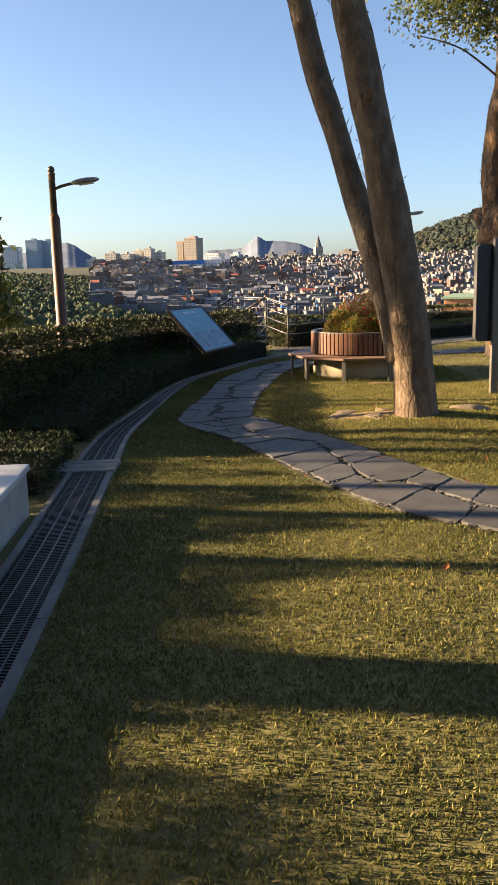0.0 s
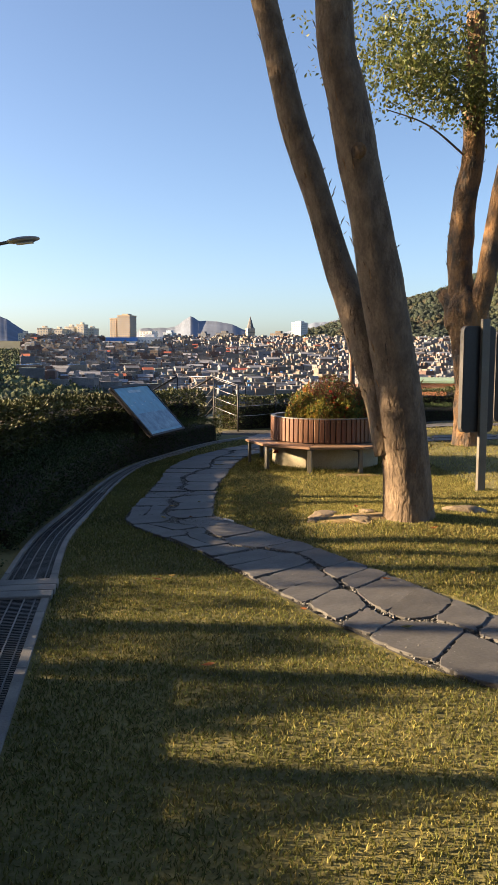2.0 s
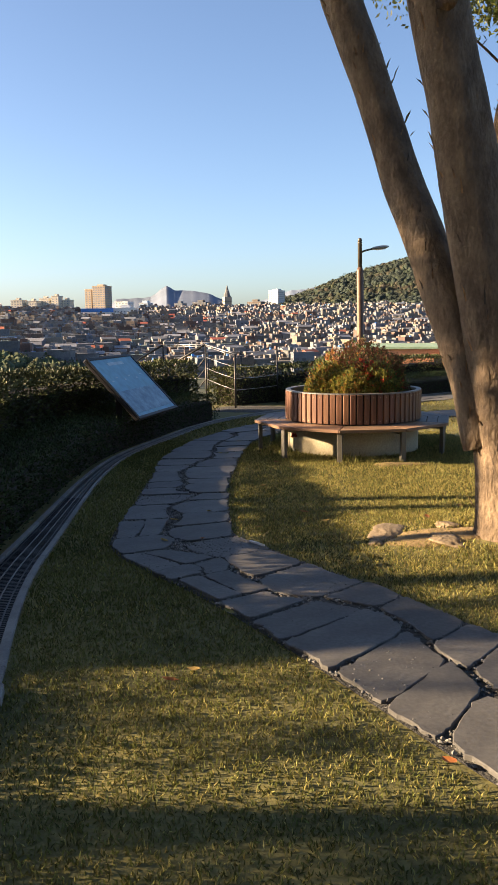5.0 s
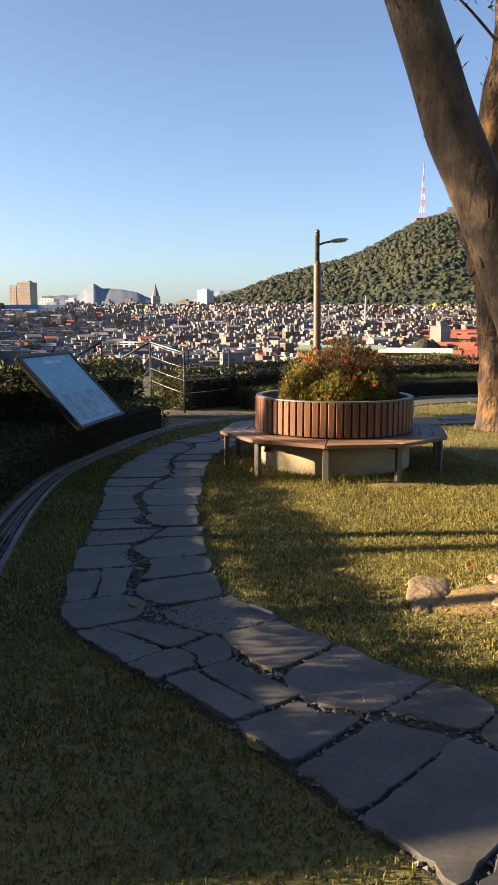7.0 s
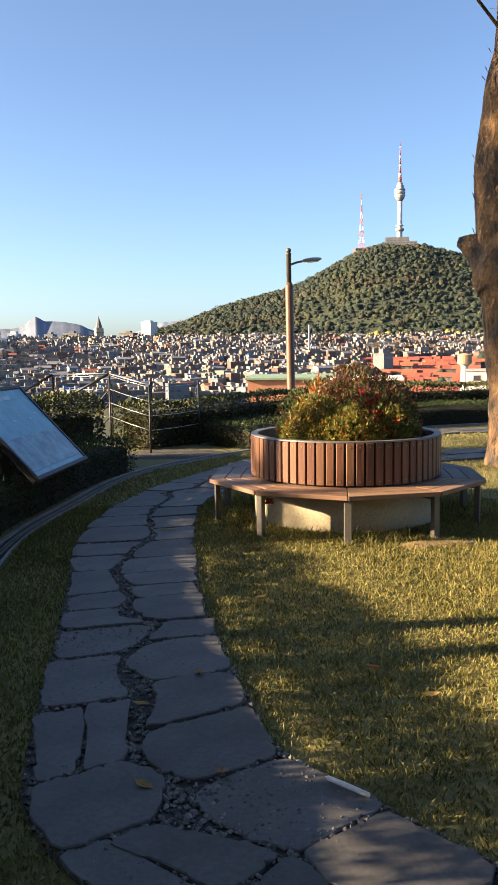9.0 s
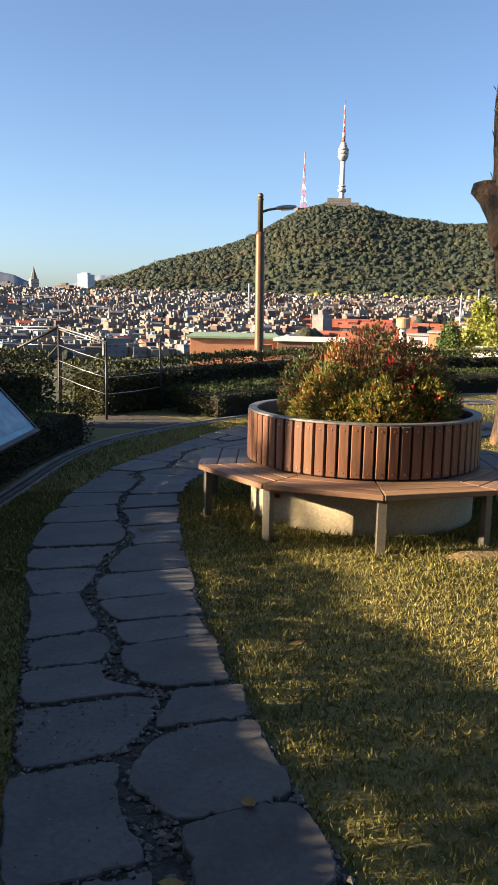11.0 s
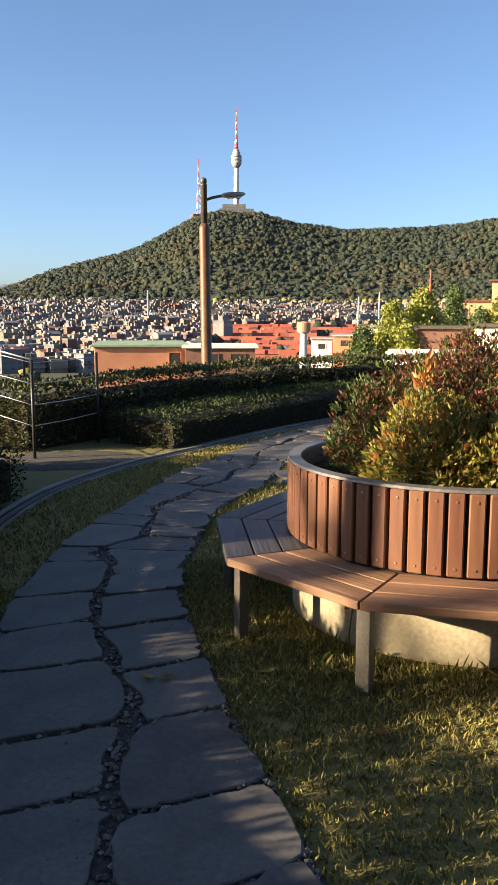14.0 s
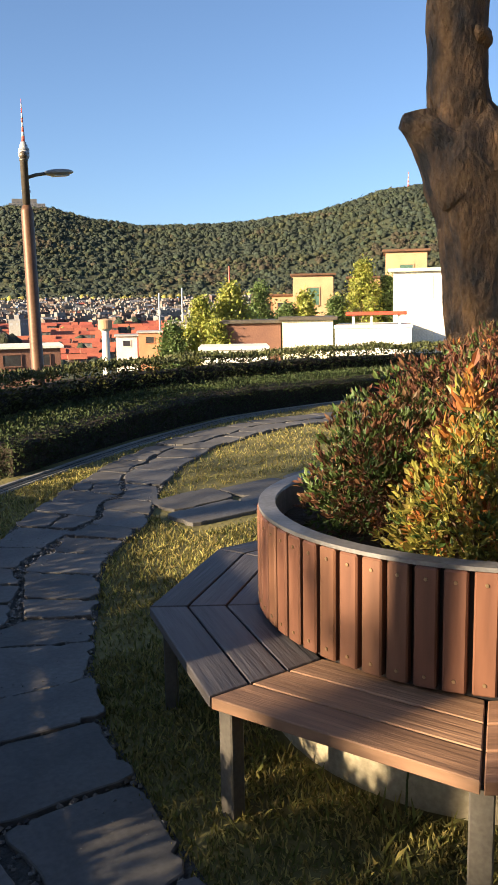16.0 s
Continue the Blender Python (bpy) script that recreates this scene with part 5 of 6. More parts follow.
def hill_woods():
    rg = np.random.default_rng(31)
    pl, sz, kd = [], [], []
    n = 15000
    az = rg.uniform(7.5, 58, n)
    d = 1135 + 740 * rg.uniform(0, 1, n) ** 0.8
    for a, r in zip(az, d):
        top = np.interp(a, RIDGE_AZ, RIDGE_EL)
        if top < 0.9:
            continue
        p = far(a, 0, r)
        s = 2.4 + 4.4 * rg.uniform(0, 1) ** 2.2
        pl.append((p.x, p.y, float(terrain(a, r)) + 0.25 * s))
        sz.append(s)
        patch = noise.noise(Vector((p.x * 0.008, p.y * 0.008, 3))) + 0.5 * noise.noise(Vector((p.x * 0.03, p.y * 0.03, 8))) + rg.normal(0, 0.15)
        kd.append(0 if patch < -0.05 else 1 if patch < 0.22 else 2 if patch < 0.42 else 3)
    woods("hill_woods", "mixed autumn woods covering the hill", pl, sz, kd, 32, 0.9, TEMPLATES, 8, 0.45)
    pl, sz, kd = [], [], []
    for a in np.arange(11, 50, 0.17):
        p = far(a + rg.uniform(-0.1, 0.1), 0, 1100 + rg.uniform(-8, 8))
        tall = rg.uniform(2.9, 4.4) * (1.15 if a > 24 else 0.9)
        pl.append((p.x, p.y, float(terrain(a, 1120)) + tall * 0.9))
        sz.append(tall)
        kd.append(4 if rg.random() < 0.6 else 2)
    woods("yellow_tree_row", "row of yellow ginkgo trees along the foot of the hill", pl, sz, kd, 33, 1.2)
    # wood on the left, below the park
    pl, sz, kd = [], [], []
    for _ in range(3600):
        a, r = rg.uniform(-26, -4.6), math.sqrt(rg.uniform(150 ** 2, 700 ** 2))
        edge = np.interp(a, [-10, -9, -4.5], [0, 330, 700])
        if r < edge and a > -9.4 and rg.random() < 0.6:
            continue
        p = far(a, 0, r)
        pl.append((p.x, p.y, float(terrain(a, r)) + 2))
        sz.append(rg.uniform(1.6, 3.6))
        kd.append(int(rg.choice([1, 5, 6], p=[0.2, 0.55, 0.25])))
    woods("valley_woods", "dark green wood on the slope below the park", pl, sz, kd, 34, 1.0, TEMPLATES, 34, 0.40)
    # trees scattered in the town
    pl, sz, kd = [], [], []
    for _ in range(900):
        a, r = rg.uniform(-9, 46), math.sqrt(rg.uniform(300 ** 2, 1100 ** 2))
        if a < 20 and rg.random() < 0.6:
            continue
        p = far(a, 0, r)
        pl.append((p.x, p.y, float(terrain(a, r)) + 3))
        sz.append(rg.uniform(1.8, 4.0))
        kd.append(int(rg.choice([0, 1, 2, 4], p=[0.35, 0.35, 0.2, 0.1])))
    for a, r, s in ((23.6, 500, 9), (24.1, 505, 7), (22.9, 510, 6), (33.4, 420, 8), (34.6, 430, 8), (31.0, 640, 7), (32.0, 650, 7), (25.5, 690, 7), (35.6, 360, 9)):
        p = far(a, 0, r)
        pl.append((p.x, p.y, float(terrain(a, r)) + s * 0.5))
        sz.append(s)
        kd.append(2 if s > 8 else 1)
    woods("town_trees", "trees scattered among the houses", pl, sz, kd, 35)


hill_woods()


def far_mountains(label, outline, d, colour):
    """A far ridge: a long mesh with its own slope and rough skyline."""
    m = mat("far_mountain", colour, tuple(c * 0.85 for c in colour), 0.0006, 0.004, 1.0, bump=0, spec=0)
    az = np.linspace(outline[0][0], outline[-1][0], 160)
    el = np.interp(az, [p[0] for p in outline], [p[1] for p in outline])
    verts, faces = [], []
    for i, (a, e) in enumerate(zip(az, el)):
        e += 0.05 * noise.noise(Vector((a * 2.2, 0, 0)))
        for dd, ee in ((d - 1500, 0.1), (d - 650, max(0.1, e * 0.55)), (d, e), (d + 400, 0.1)):
            verts.append(far(a, ee, dd)[:])
    for i in range(len(az) - 1):
        for k in range(3):
            q = i * 4 + k
            faces.append((q, q + 4, q + 5, q + 1))
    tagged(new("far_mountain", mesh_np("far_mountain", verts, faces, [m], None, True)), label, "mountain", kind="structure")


# Distance haze put into the base colour; the further ridge is paler still
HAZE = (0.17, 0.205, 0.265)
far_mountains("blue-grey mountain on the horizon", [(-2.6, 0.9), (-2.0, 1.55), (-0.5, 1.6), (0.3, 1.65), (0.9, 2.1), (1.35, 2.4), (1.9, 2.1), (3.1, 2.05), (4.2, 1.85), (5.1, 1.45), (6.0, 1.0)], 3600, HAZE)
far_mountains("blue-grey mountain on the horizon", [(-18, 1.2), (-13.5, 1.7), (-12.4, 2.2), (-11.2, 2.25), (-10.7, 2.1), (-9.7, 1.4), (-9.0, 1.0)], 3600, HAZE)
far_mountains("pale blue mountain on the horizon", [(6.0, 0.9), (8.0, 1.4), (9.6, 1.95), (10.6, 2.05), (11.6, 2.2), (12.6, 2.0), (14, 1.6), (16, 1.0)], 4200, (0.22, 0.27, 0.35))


# ---- tower and mast on the hill ----
TW_WHITE = mat("tower_white", (0.55, 0.55, 0.55), (0.47, 0.47, 0.47), 0.05, 0.6, 0.6, bump=0)
TW_RED = mat("tower_red", (0.62, 0.10, 0.07), (0.52, 0.08, 0.06), 0.05, 0.6, 0.6, bump=0)
TW_GREY = mat("tower_pod_grey", (0.34, 0.35, 0.36), (0.26, 0.27, 0.28), 0.05, 0.6, 0.5, bump=0)


def hill_tower():
    p = Vector((796.4, 1669.8, 225.0))
    ob = tagged(new("observation_tower"), "tall white observation tower with a red and white antenna", "tower")
    ob.matrix_world = Matrix.Translation(p)
    def ring(name, prof, m, label=""):
        bm = bmesh.new()
        tube(bm, [(0, 0, z) for _, z in prof], [r for r, _ in prof], 24)
        part(name, bm, m, ob, label, True)
    ring("shaft", [(9, -12), (6.2, 6), (5.4, 30), (5.2, 86)], TW_WHITE, "white round shaft")
    ring("lower_ring", [(5.6, 23), (9, 25), (9, 30), (5.6, 31)], TW_GREY)
    ring("upper_ring", [(5.6, 34), (8, 35), (8, 37), (5.6, 38)], TW_WHITE)
    ring("pod_base", [(5.0, 86), (9, 92), (11, 96), (11, 100)], TW_GREY)
    ring("pod_windows", [(10.8, 100), (11.4, 104), (10.8, 108)], TW_GREY, "dark window band")
    ring("pod_top", [(11.2, 108), (11.5, 111), (8, 114), (8, 119), (6, 120), (6, 124), (4, 125)], TW_GREY)
    z, k = 125.0, 0
    for dz, r in ((10, 3.6), (9, 3.4), (9, 2.6), (9, 2.4), (9, 2.0), (9, 1.8), (10, 1.2), (9, 0.9), (9, 0.6)):
        ring("antenna_section", [(r, z), (r * 0.92, z + dz)], TW_RED if k % 2 == 0 else TW_WHITE)
        z, k = z + dz, k + 1
    base = tagged(new("hilltop_station"), "broad white building at the tower's foot", "building")
    base.matrix_world = Matrix.Translation(p)
    rz = -radians(25)
    for w0, w1, h0, h1, dp in ((-36, 34, -34, -14, 16), (-30, 18, -14, -5, 12)):
        bl = Blocks()
        bl.box((-25, -55, 8), rz, w0, w1, -dp, dp, h0, h1, W_GREY)
        part("wall", bl.mesh("wall"), None, base)
        bl = Blocks()
        c = (w0 + w1) / 2
        o = (-25 + c * math.cos(rz), -55 + c * math.sin(rz), 8 + h0)
        bl.windows(o, rz, (w1 - w0) / 2, dp, h1 - h0, 5.0, 7.5, 1.0, None, (5.0, 2.4))
        tagged(part("glazing", bl.mesh("windows"), None, base, "dark windows"), kind="stuff")


hill_tower()


def lattice_mast(az, el0, el1, d, label):
    p = far(az, el0, d)
    h = d * (math.tan(radians(el1)) - math.tan(radians(el0)))
    ob = tagged(new("radio_mast"), label, "mast")
    ob.matrix_world = Matrix.Translation(p)
    n = 9
    for k in range(n):
        z0, z1 = h * k / n, h * (k + 1) / n
        r0, r1 = (h * 0.06 * (1 - k / n) ** 1.6 + 0.5, h * 0.06 * (1 - (k + 1) / n) ** 1.6 + 0.6)
        bm = bmesh.new()
        for q in range(4):
            a, b = radians(45 + 90 * q), radians(135 + 90 * q)
            tube(bm, [(math.cos(a) * r0, math.sin(a) * r0, z0), (math.cos(a) * r1, math.sin(a) * r1, z1)], [0.36, 0.34], 5)
            tube(bm, [(math.cos(a) * r0, math.sin(a) * r0, z0), (math.cos(b) * r1, math.sin(b) * r1, z1)], [0.22, 0.22], 4)
            tube(bm, [(math.cos(a) * r1, math.sin(a) * r1, z1), (math.cos(b) * r1, math.sin(b) * r1, z1)], [0.26, 0.26], 4)
        part("mast_section", bm, TW_RED if k % 2 == 0 else TW_WHITE, ob)
    bl = Blocks()
    bl.box((0, 0, 0), 0, -16, 20, -8, 8, -12, 2, W_RED)
    part("base_building", bl.mesh("base_building"), None, ob)


lattice_mast(23.1, 6.55, 10.1, 1840, "red and white lattice radio mast on the hill")
lattice_mast(50.4, 7.5, 8.6, 1840, "red and white lattice mast on the far ridge")


# ---- nearer buildings beyond the hedge ----
EYE1 = np.array((0.48, 11.36, 1.43))
BRICK = mat("orange_brick", (0.46, 0.22, 0.125), (0.39, 0.175, 0.10), 0.6, 14, 0.9, bump=0.1)
BRICK_TAN = mat("tan_brick", (0.46, 0.29, 0.17), (0.39, 0.24, 0.14), 0.6, 14, 0.9, bump=0.1)
BRICK_DARK = mat("dark_brown_cladding", (0.17, 0.085, 0.06), (0.13, 0.065, 0.05), 0.8, 10, 0.8, bump=0.1)
WHITE_WALL = mat("white_wall", (0.66, 0.65, 0.60), (0.58, 0.57, 0.52), 0.5, 8, 0.85, bump=0.1)
CREAM_WALL = mat("cream_wall", (0.70, 0.68, 0.50), (0.62, 0.60, 0.44), 0.5, 8, 0.85, bump=0.1)
ROOF_GREEN = mat("green_waterproof_roof", (0.22, 0.32, 0.22), (0.17, 0.26, 0.18), 0.5, 6, 0.8, bump=0.1)
RED_PAINT = mat("red_canopy", (0.60, 0.07, 0.04), (0.5, 0.055, 0.03), 1, 8, 0.6, bump=0.05)
GREEN_GLASS = mat("green_window", (0.07, 0.14, 0.11), (0.05, 0.10, 0.08), 1, 8, 0.25, bump=0)
DARK_GLASS = mat("dark_window", (0.04, 0.045, 0.05), (0.03, 0.03, 0.035), 1, 8, 0.25, bump=0)


def near_building(name, label, az0, az1, el_top, d, depth, wall, roof, windows=(), base=-9.0, eave=0.3, turn=0.0, panels=None):
    """A plain building with a roof slab; windows: (share along the front, height below the roof, width, height, material)."""
    a, b = far(az0, 0, d, EYE1), far(az1, 0, d, EYE1)
    w = (b - a).length
    top = 1.43 + d * math.tan(radians(el_top))
    rz = math.atan2(b.y - a.y, b.x - a.x) + turn
    ob = tagged(new(name), label, "building")
    ob.matrix_world = Matrix.Translation((a.x, a.y, 0)) @ Matrix.Rotation(rz, 4, "Z")
    bm = bmesh.new()
    box(bm, w / 2, depth / 2, (top + base) / 2, w, depth, top - base, 0, 0.03)
    part("wall", bm, wall, ob)
    bm = bmesh.new()
    box(bm, w / 2, depth / 2, top + 0.12, w + 2 * eave, depth + 2 * eave, 0.24, 0, 0.03)
    part("roof", bm, roof, ob)
    for f, drop, ww, hh, m in windows:
        bm = bmesh.new()
        box(bm, w * f, -0.02, top - drop - hh / 2, ww, 0.06, hh, 0, 0.01)
        win = part("window", bm, m, ob)
        bm = bmesh.new()
        for q in (-1, 1):
            box(bm, w * f + q * (ww / 2 + 0.04), -0.04, top - drop - hh / 2, 0.08, 0.10, hh + 0.16)
        box(bm, w * f, -0.04, top - drop + 0.04, ww, 0.10, 0.08)
        box(bm, w * f, -0.05, top - drop - hh - 0.04, ww + 0.2, 0.14, 0.08)
        part("frame", bm, wall, win)
    if panels:
        rows, cols = panels
        for i in range(cols + 1):
            bm = bmesh.new()
            box(bm, w * i / cols, -0.012, (top + base) / 2, 0.05, 0.03, top - base)
            part("joint_strip", bm, CREAM_WALL, ob)
        for i in range(1, rows):
            bm = bmesh.new()
            box(bm, w / 2, -0.012, top - i * 1.4, w, 0.03, 0.05)
            part("joint_strip", bm, CREAM_WALL, ob)
    return ob


near_building("brick_building", "low orange brick building with a green flat roof", 16.2, 22.4, -2.1, 75, 12, BRICK, ROOF_GREEN, [(0.88, 0.5, 1.0, 1.0, DARK_GLASS)], -12)
near_building("brick_annex", "small white-trimmed brick annex with dark windows", 22.4, 27.2, -2.2, 72, 7, BRICK_DARK, WHITE_WALL, [(0.35, 0.5, 1.4, 0.9, DARK_GLASS), (0.75, 0.5, 1.2, 0.9, DARK_GLASS)], -12)
near_building("clad_building", "brown-clad building beside a cream wall", 38.1, 41.9, -0.85, 60, 9, BRICK_DARK, M["lamp_dark"], [], -9)
near_building("cream_building", "pale cream building with a flat roof", 42.0, 45.4, -0.70, 58, 9, CREAM_WALL, M["lamp_dark"], [], -9)
near_building("low_white_wall", "low white terrace wall", 36.4, 41.0, -2.62, 52, 4, WHITE_WALL, WHITE_WALL, [], -9, 0.1)
near_building("white_terrace", "white terrace building under a red canopy", 45.5, 50.6, -1.30, 56, 9, WHITE_WALL, WHITE_WALL, [], -9, 0.05)
near_building("white_panel_building", "tall white panelled building", 49.4, 57.0, 2.35, 64, 12, WHITE_WALL, CREAM_WALL, [], -9, 0.4, 0.0, (7, 3))
near_building("brick_penthouse", "tan brick rooftop house with a green window", 48.9, 51.6, 3.65, 82, 6, BRICK_TAN, M["lamp_brown"], [(0.5, 1.2, 1.2, 1.6, GREEN_GLASS)], -9)
near_building("brick_penthouse", "tan brick rooftop house with a green window", 42.8, 45.5, 2.25, 95, 6, BRICK_TAN, M["lamp_brown"], [(0.5, 1.3, 1.3, 1.9, GREEN_GLASS)], -9)
near_building("brick_house", "tan brick house with dark balconies", 40.2, 43.0, 0.95, 100, 8, BRICK_TAN, M["lamp_brown"], [(0.25, 0.8, 1.4, 1.0, DARK_GLASS), (0.7, 0.8, 1.4, 1.0, DARK_GLASS), (0.25, 2.9, 1.4, 1.0, DARK_GLASS)], -9)
near_building("brick_house", "tan brick house behind trees", 46.5, 49.2, 2.0, 100, 8, BRICK_TAN, M["lamp_brown"], [(0.4, 1.0, 1.4, 1.2, DARK_GLASS)], -9)
near_building("small_brick_house", "small red-brown brick house", 32.4, 33.9, -1.35, 130, 8, BRICK, M["granite"], [(0.5, 0.6, 1.2, 0.9, DARK_GLASS)], -12)
near_building("small_white_house", "small pale house beside a brown one", 30.9, 32.3, -1.55, 140, 8, WHITE_WALL, M["granite"], [(0.5, 0.7, 1.2, 0.9, DARK_GLASS)], -12)
near_building("concrete_house", "narrow cream concrete house", 34.6, 35.9, -0.75, 120, 8, CREAM_WALL, M["granite"], [(0.5, 0.8, 1.0, 0.9, DARK_GLASS)], -12)


def red_canopy():
    a, b = far(46.2, 0, 55, EYE1), far(50.3, 0, 55, EYE1)
    top = 1.43 + 55 * math.tan(radians(-0.32))
    deck = 1.43 + 56 * math.tan(radians(-1.30)) + 0.24
    ob = tagged(new("red_canopy"), "bright red flat canopy on white posts on a roof terrace", "canopy")
    rz = math.atan2(b.y - a.y, b.x - a.x)
    w = (b - a).length
    ob.matrix_world = Matrix.Translation((a.x, a.y, deck)) @ Matrix.Rotation(rz, 4, "Z")
    h = top - deck
    bm = bmesh.new()
    box(bm, w / 2, 2.2, h, w, 2.6, 0.22, 0, 0.02)
    part("roof", bm, RED_PAINT, ob)
    for f in (0.12, 0.42, 0.88):
        for y in (1.2, 3.2):
            bm = bmesh.new()
            box(bm, w * f, y, (h - 0.11) / 2, 0.14, 0.14, h - 0.11)
            part("post", bm, WHITE_WALL, ob)


red_canopy()


def water_tower():
    p = far(30.25, -1.9, 330, EYE1)
    ob = tagged(new("water_tower"), "round brick-topped water tower on a pale shaft", "water tower")
    ob.matrix_world = Matrix.Translation(p)
    bm = bmesh.new()
    tube(bm, [(0, 0, -14), (0, 0, 4.2), (0, 0, 5.0)], [1.6, 1.4, 2.6], 20)
    part("shaft", bm, WHITE_WALL, ob)
    bm = bmesh.new()
    tube(bm, [(0, 0, 5.0), (0, 0, 8.4), (0, 0, 9.0)], [2.7, 2.7, 0.6], 20)
    part("tank", bm, BRICK_TAN, ob, "brick-faced round tank")


water_tower()


def tapered_mast(az, el0, el1, d, m, label):
    p = far(az, el0, d, EYE1)
    h = d * (math.tan(radians(el1)) - math.tan(radians(el0)))
    bm = bmesh.new()
    tube(bm, [(0, 0, -h * 0.8), (0, 0, h * 0.5), (0, 0, h)], [d * 0.0013, d * 0.0011, d * 0.0008], 8)
    ob = new("antenna_pole", to_mesh("antenna_pole", bm, m))
    ob.matrix_world = Matrix.Translation(p)
    tagged(ob, label, "pole")


tapered_mast(38.6, 1.4, 3.0, 300, TW_RED, "dull red antenna mast above the trees")
tapered_mast(33.9, -0.3, 1.3, 400, M["steel"], "thin grey antenna pole in the town")
tapered_mast(19.7, 0.3, 1.7, 700, M["steel"], "thin grey antenna pole in the town")
tapered_mast(35.4, -1.9, 1.6, 150, M["steel"], "thin grey utility pole in the town")


def garden_tree(x, y, z, h, r, seed, m, label, cone=0.0):
    rg = np.random.default_rng(seed)
    ob = empty("tree", (x, y, z), label, "tree")
    bm = bmesh.new()
    tube(bm, [(0, 0, -2), (0.05, 0, h * 0.4), (0, 0.05, h * 0.92)], [0.22, 0.15, 0.04], 10)
    for k in range(14):
        a, f = rg.uniform(0, 6.28), rg.uniform(0.25, 0.85)
        tube(bm, [(0, 0, h * f), (math.cos(a) * r * 0.5 * (1 - cone * f), math.sin(a) * r * 0.5 * (1 - cone * f), h * f + r * 0.3)], [0.06, 0.02], 5)
    part("trunk", bm, M["bark"], ob, "slim trunk and limbs")
    n = 420
    f = rg.uniform(0.15, 1.0, n)
    prof = r * np.where(f < 0.45, 0.6 + f * 0.9, (1.0 - f) / 0.55 * (1 - cone * 0.2) + 0.06)
    a = rg.uniform(0, 6.28, n)
    rr = prof * np.sqrt(rg.uniform(0.15, 1, n)) * (1 + 0.25 * np.sin(3 * a + seed))
    c = np.column_stack([np.cos(a) * rr, np.sin(a) * rr, f * h])
    c = np.repeat(c, 22, axis=0) + rg.normal(0, 0.24, (n * 22, 3))
    ax = rg.normal(size=c.shape) + (0, 0, -0.2)
    v, fc = leaves(c, ax, 0.26, rg, 0.6, 1.0)
    tagged(part("crown", mesh_np("crown", v, fc, [m]), None, ob, "uneven leafy crown"), kind="stuff")


LEAF_LIME = mat("lime_leaf", (0.30, 0.31, 0.06), (0.17, 0.20, 0.045), 1.5, 8, 0.55, bump=0, island=0.35, through_light=0.3)
LEAF_FIR = mat("fir_leaf", (0.11, 0.16, 0.05), (0.07, 0.11, 0.035), 1.5, 8, 0.55, bump=0, island=0.35, through_light=0.2)
for az, d, el, r, mm, cone, lab in ((38.6, 66, 1.7, 3.3, LEAF_LIME, 0.3, "yellow-green garden tree in sun"), (36.6, 64, 0.7, 2.6, LEAF_LIME, 0.4, "yellow-green garden tree in sun"),
                                    (40.6, 72, 1.7, 2.0, LEAF_FIR, 0.5, "green garden tree among houses"), (34.6, 62, -1.0, 1.5, LEAF_FIR, 0.8, "slender green conifer below the hedge"), (43.6, 66, 1.0, 1.8, LEAF_LIME, 0.9, "pointed yellow-green tree beside a house"),
                                    (42.3, 66, 0.2, 1.9, LEAF_FIR, 0.4, "green garden tree before a brick house"), (47.4, 70, 3.0, 2.9, LEAF_LIME, 0.5, "tall yellow-green tree above the terrace"),
                                    (49.0, 71, 1.9, 1.4, LEAF_FIR, 0.5, "green tree beside a white building"), (45.6, 70, 0.6, 1.7, LEAF_FIR, 0.4, "green garden tree among houses"), (37.6, 60, -0.9, 1.3, LEAF_LIME, 0.4, "yellow-green garden shrub tree")):
    p = far(az, 0, d, EYE1)
    top = 1.43 + d * math.tan(radians(el))
    garden_tree(p.x, p.y, -6.0, top + 6.0, r, int(az * 10), mm, lab, cone)


p = far(-17.3, 0, 24, np.array((1.0, -0.6, 1.72)))
garden_tree(p.x, p.y, -4.0, 7.9, 1.25, 55, M["leaf_tree"], "dark green tree beyond the tall hedge", 0.1)


# ---- unseen trees beside the walk, placed for the shade on lawn, trunks and bench ----
def shade_tree(x, y, r, h, seed, low, spread=1.5, count=16000, blobs=8, leaf=0.15):
    rg = np.random.default_rng(seed)
    z = -0.3
    ob = empty("tree", (x, y, z), "unseen tall tree with a bare trunk, placed to cast shade", "tree", "trees west of the lawn")
    bm = bmesh.new()
    limb(bm, [(0, 0, -0.5), (rg.uniform(-0.1, 0.1), 0.05, 2), (rg.uniform(-0.2, 0.2), 0, 4), (0, 0, h * 0.8)], r, r * 0.5, 0.1, 14, 0.2)
    part("trunk", bm, M["bark"], ob, "", True)
    cs, sp = [], []
    for k in range(blobs):
        a, q = rg.uniform(0, 6.28), math.sqrt(rg.uniform(0.05, 1)) * spread
        cs.append((math.cos(a) * q, math.sin(a) * q, low + (h - low) * (k + 0.5) / blobs))
        sp.append(1.0)
        bm = bmesh.new()
        limb(bm, [(0, 0, cs[-1][2] - 0.8), (cs[-1][0] * 0.5, cs[-1][1] * 0.5, cs[-1][2] - 0.3), cs[-1]], 0.07, 0.02, 0.1, 8)
        part("limb", bm, M["bark"], ob)
    crown(ob, cs, sp, count, leaf, M["leaf_tree"], seed)


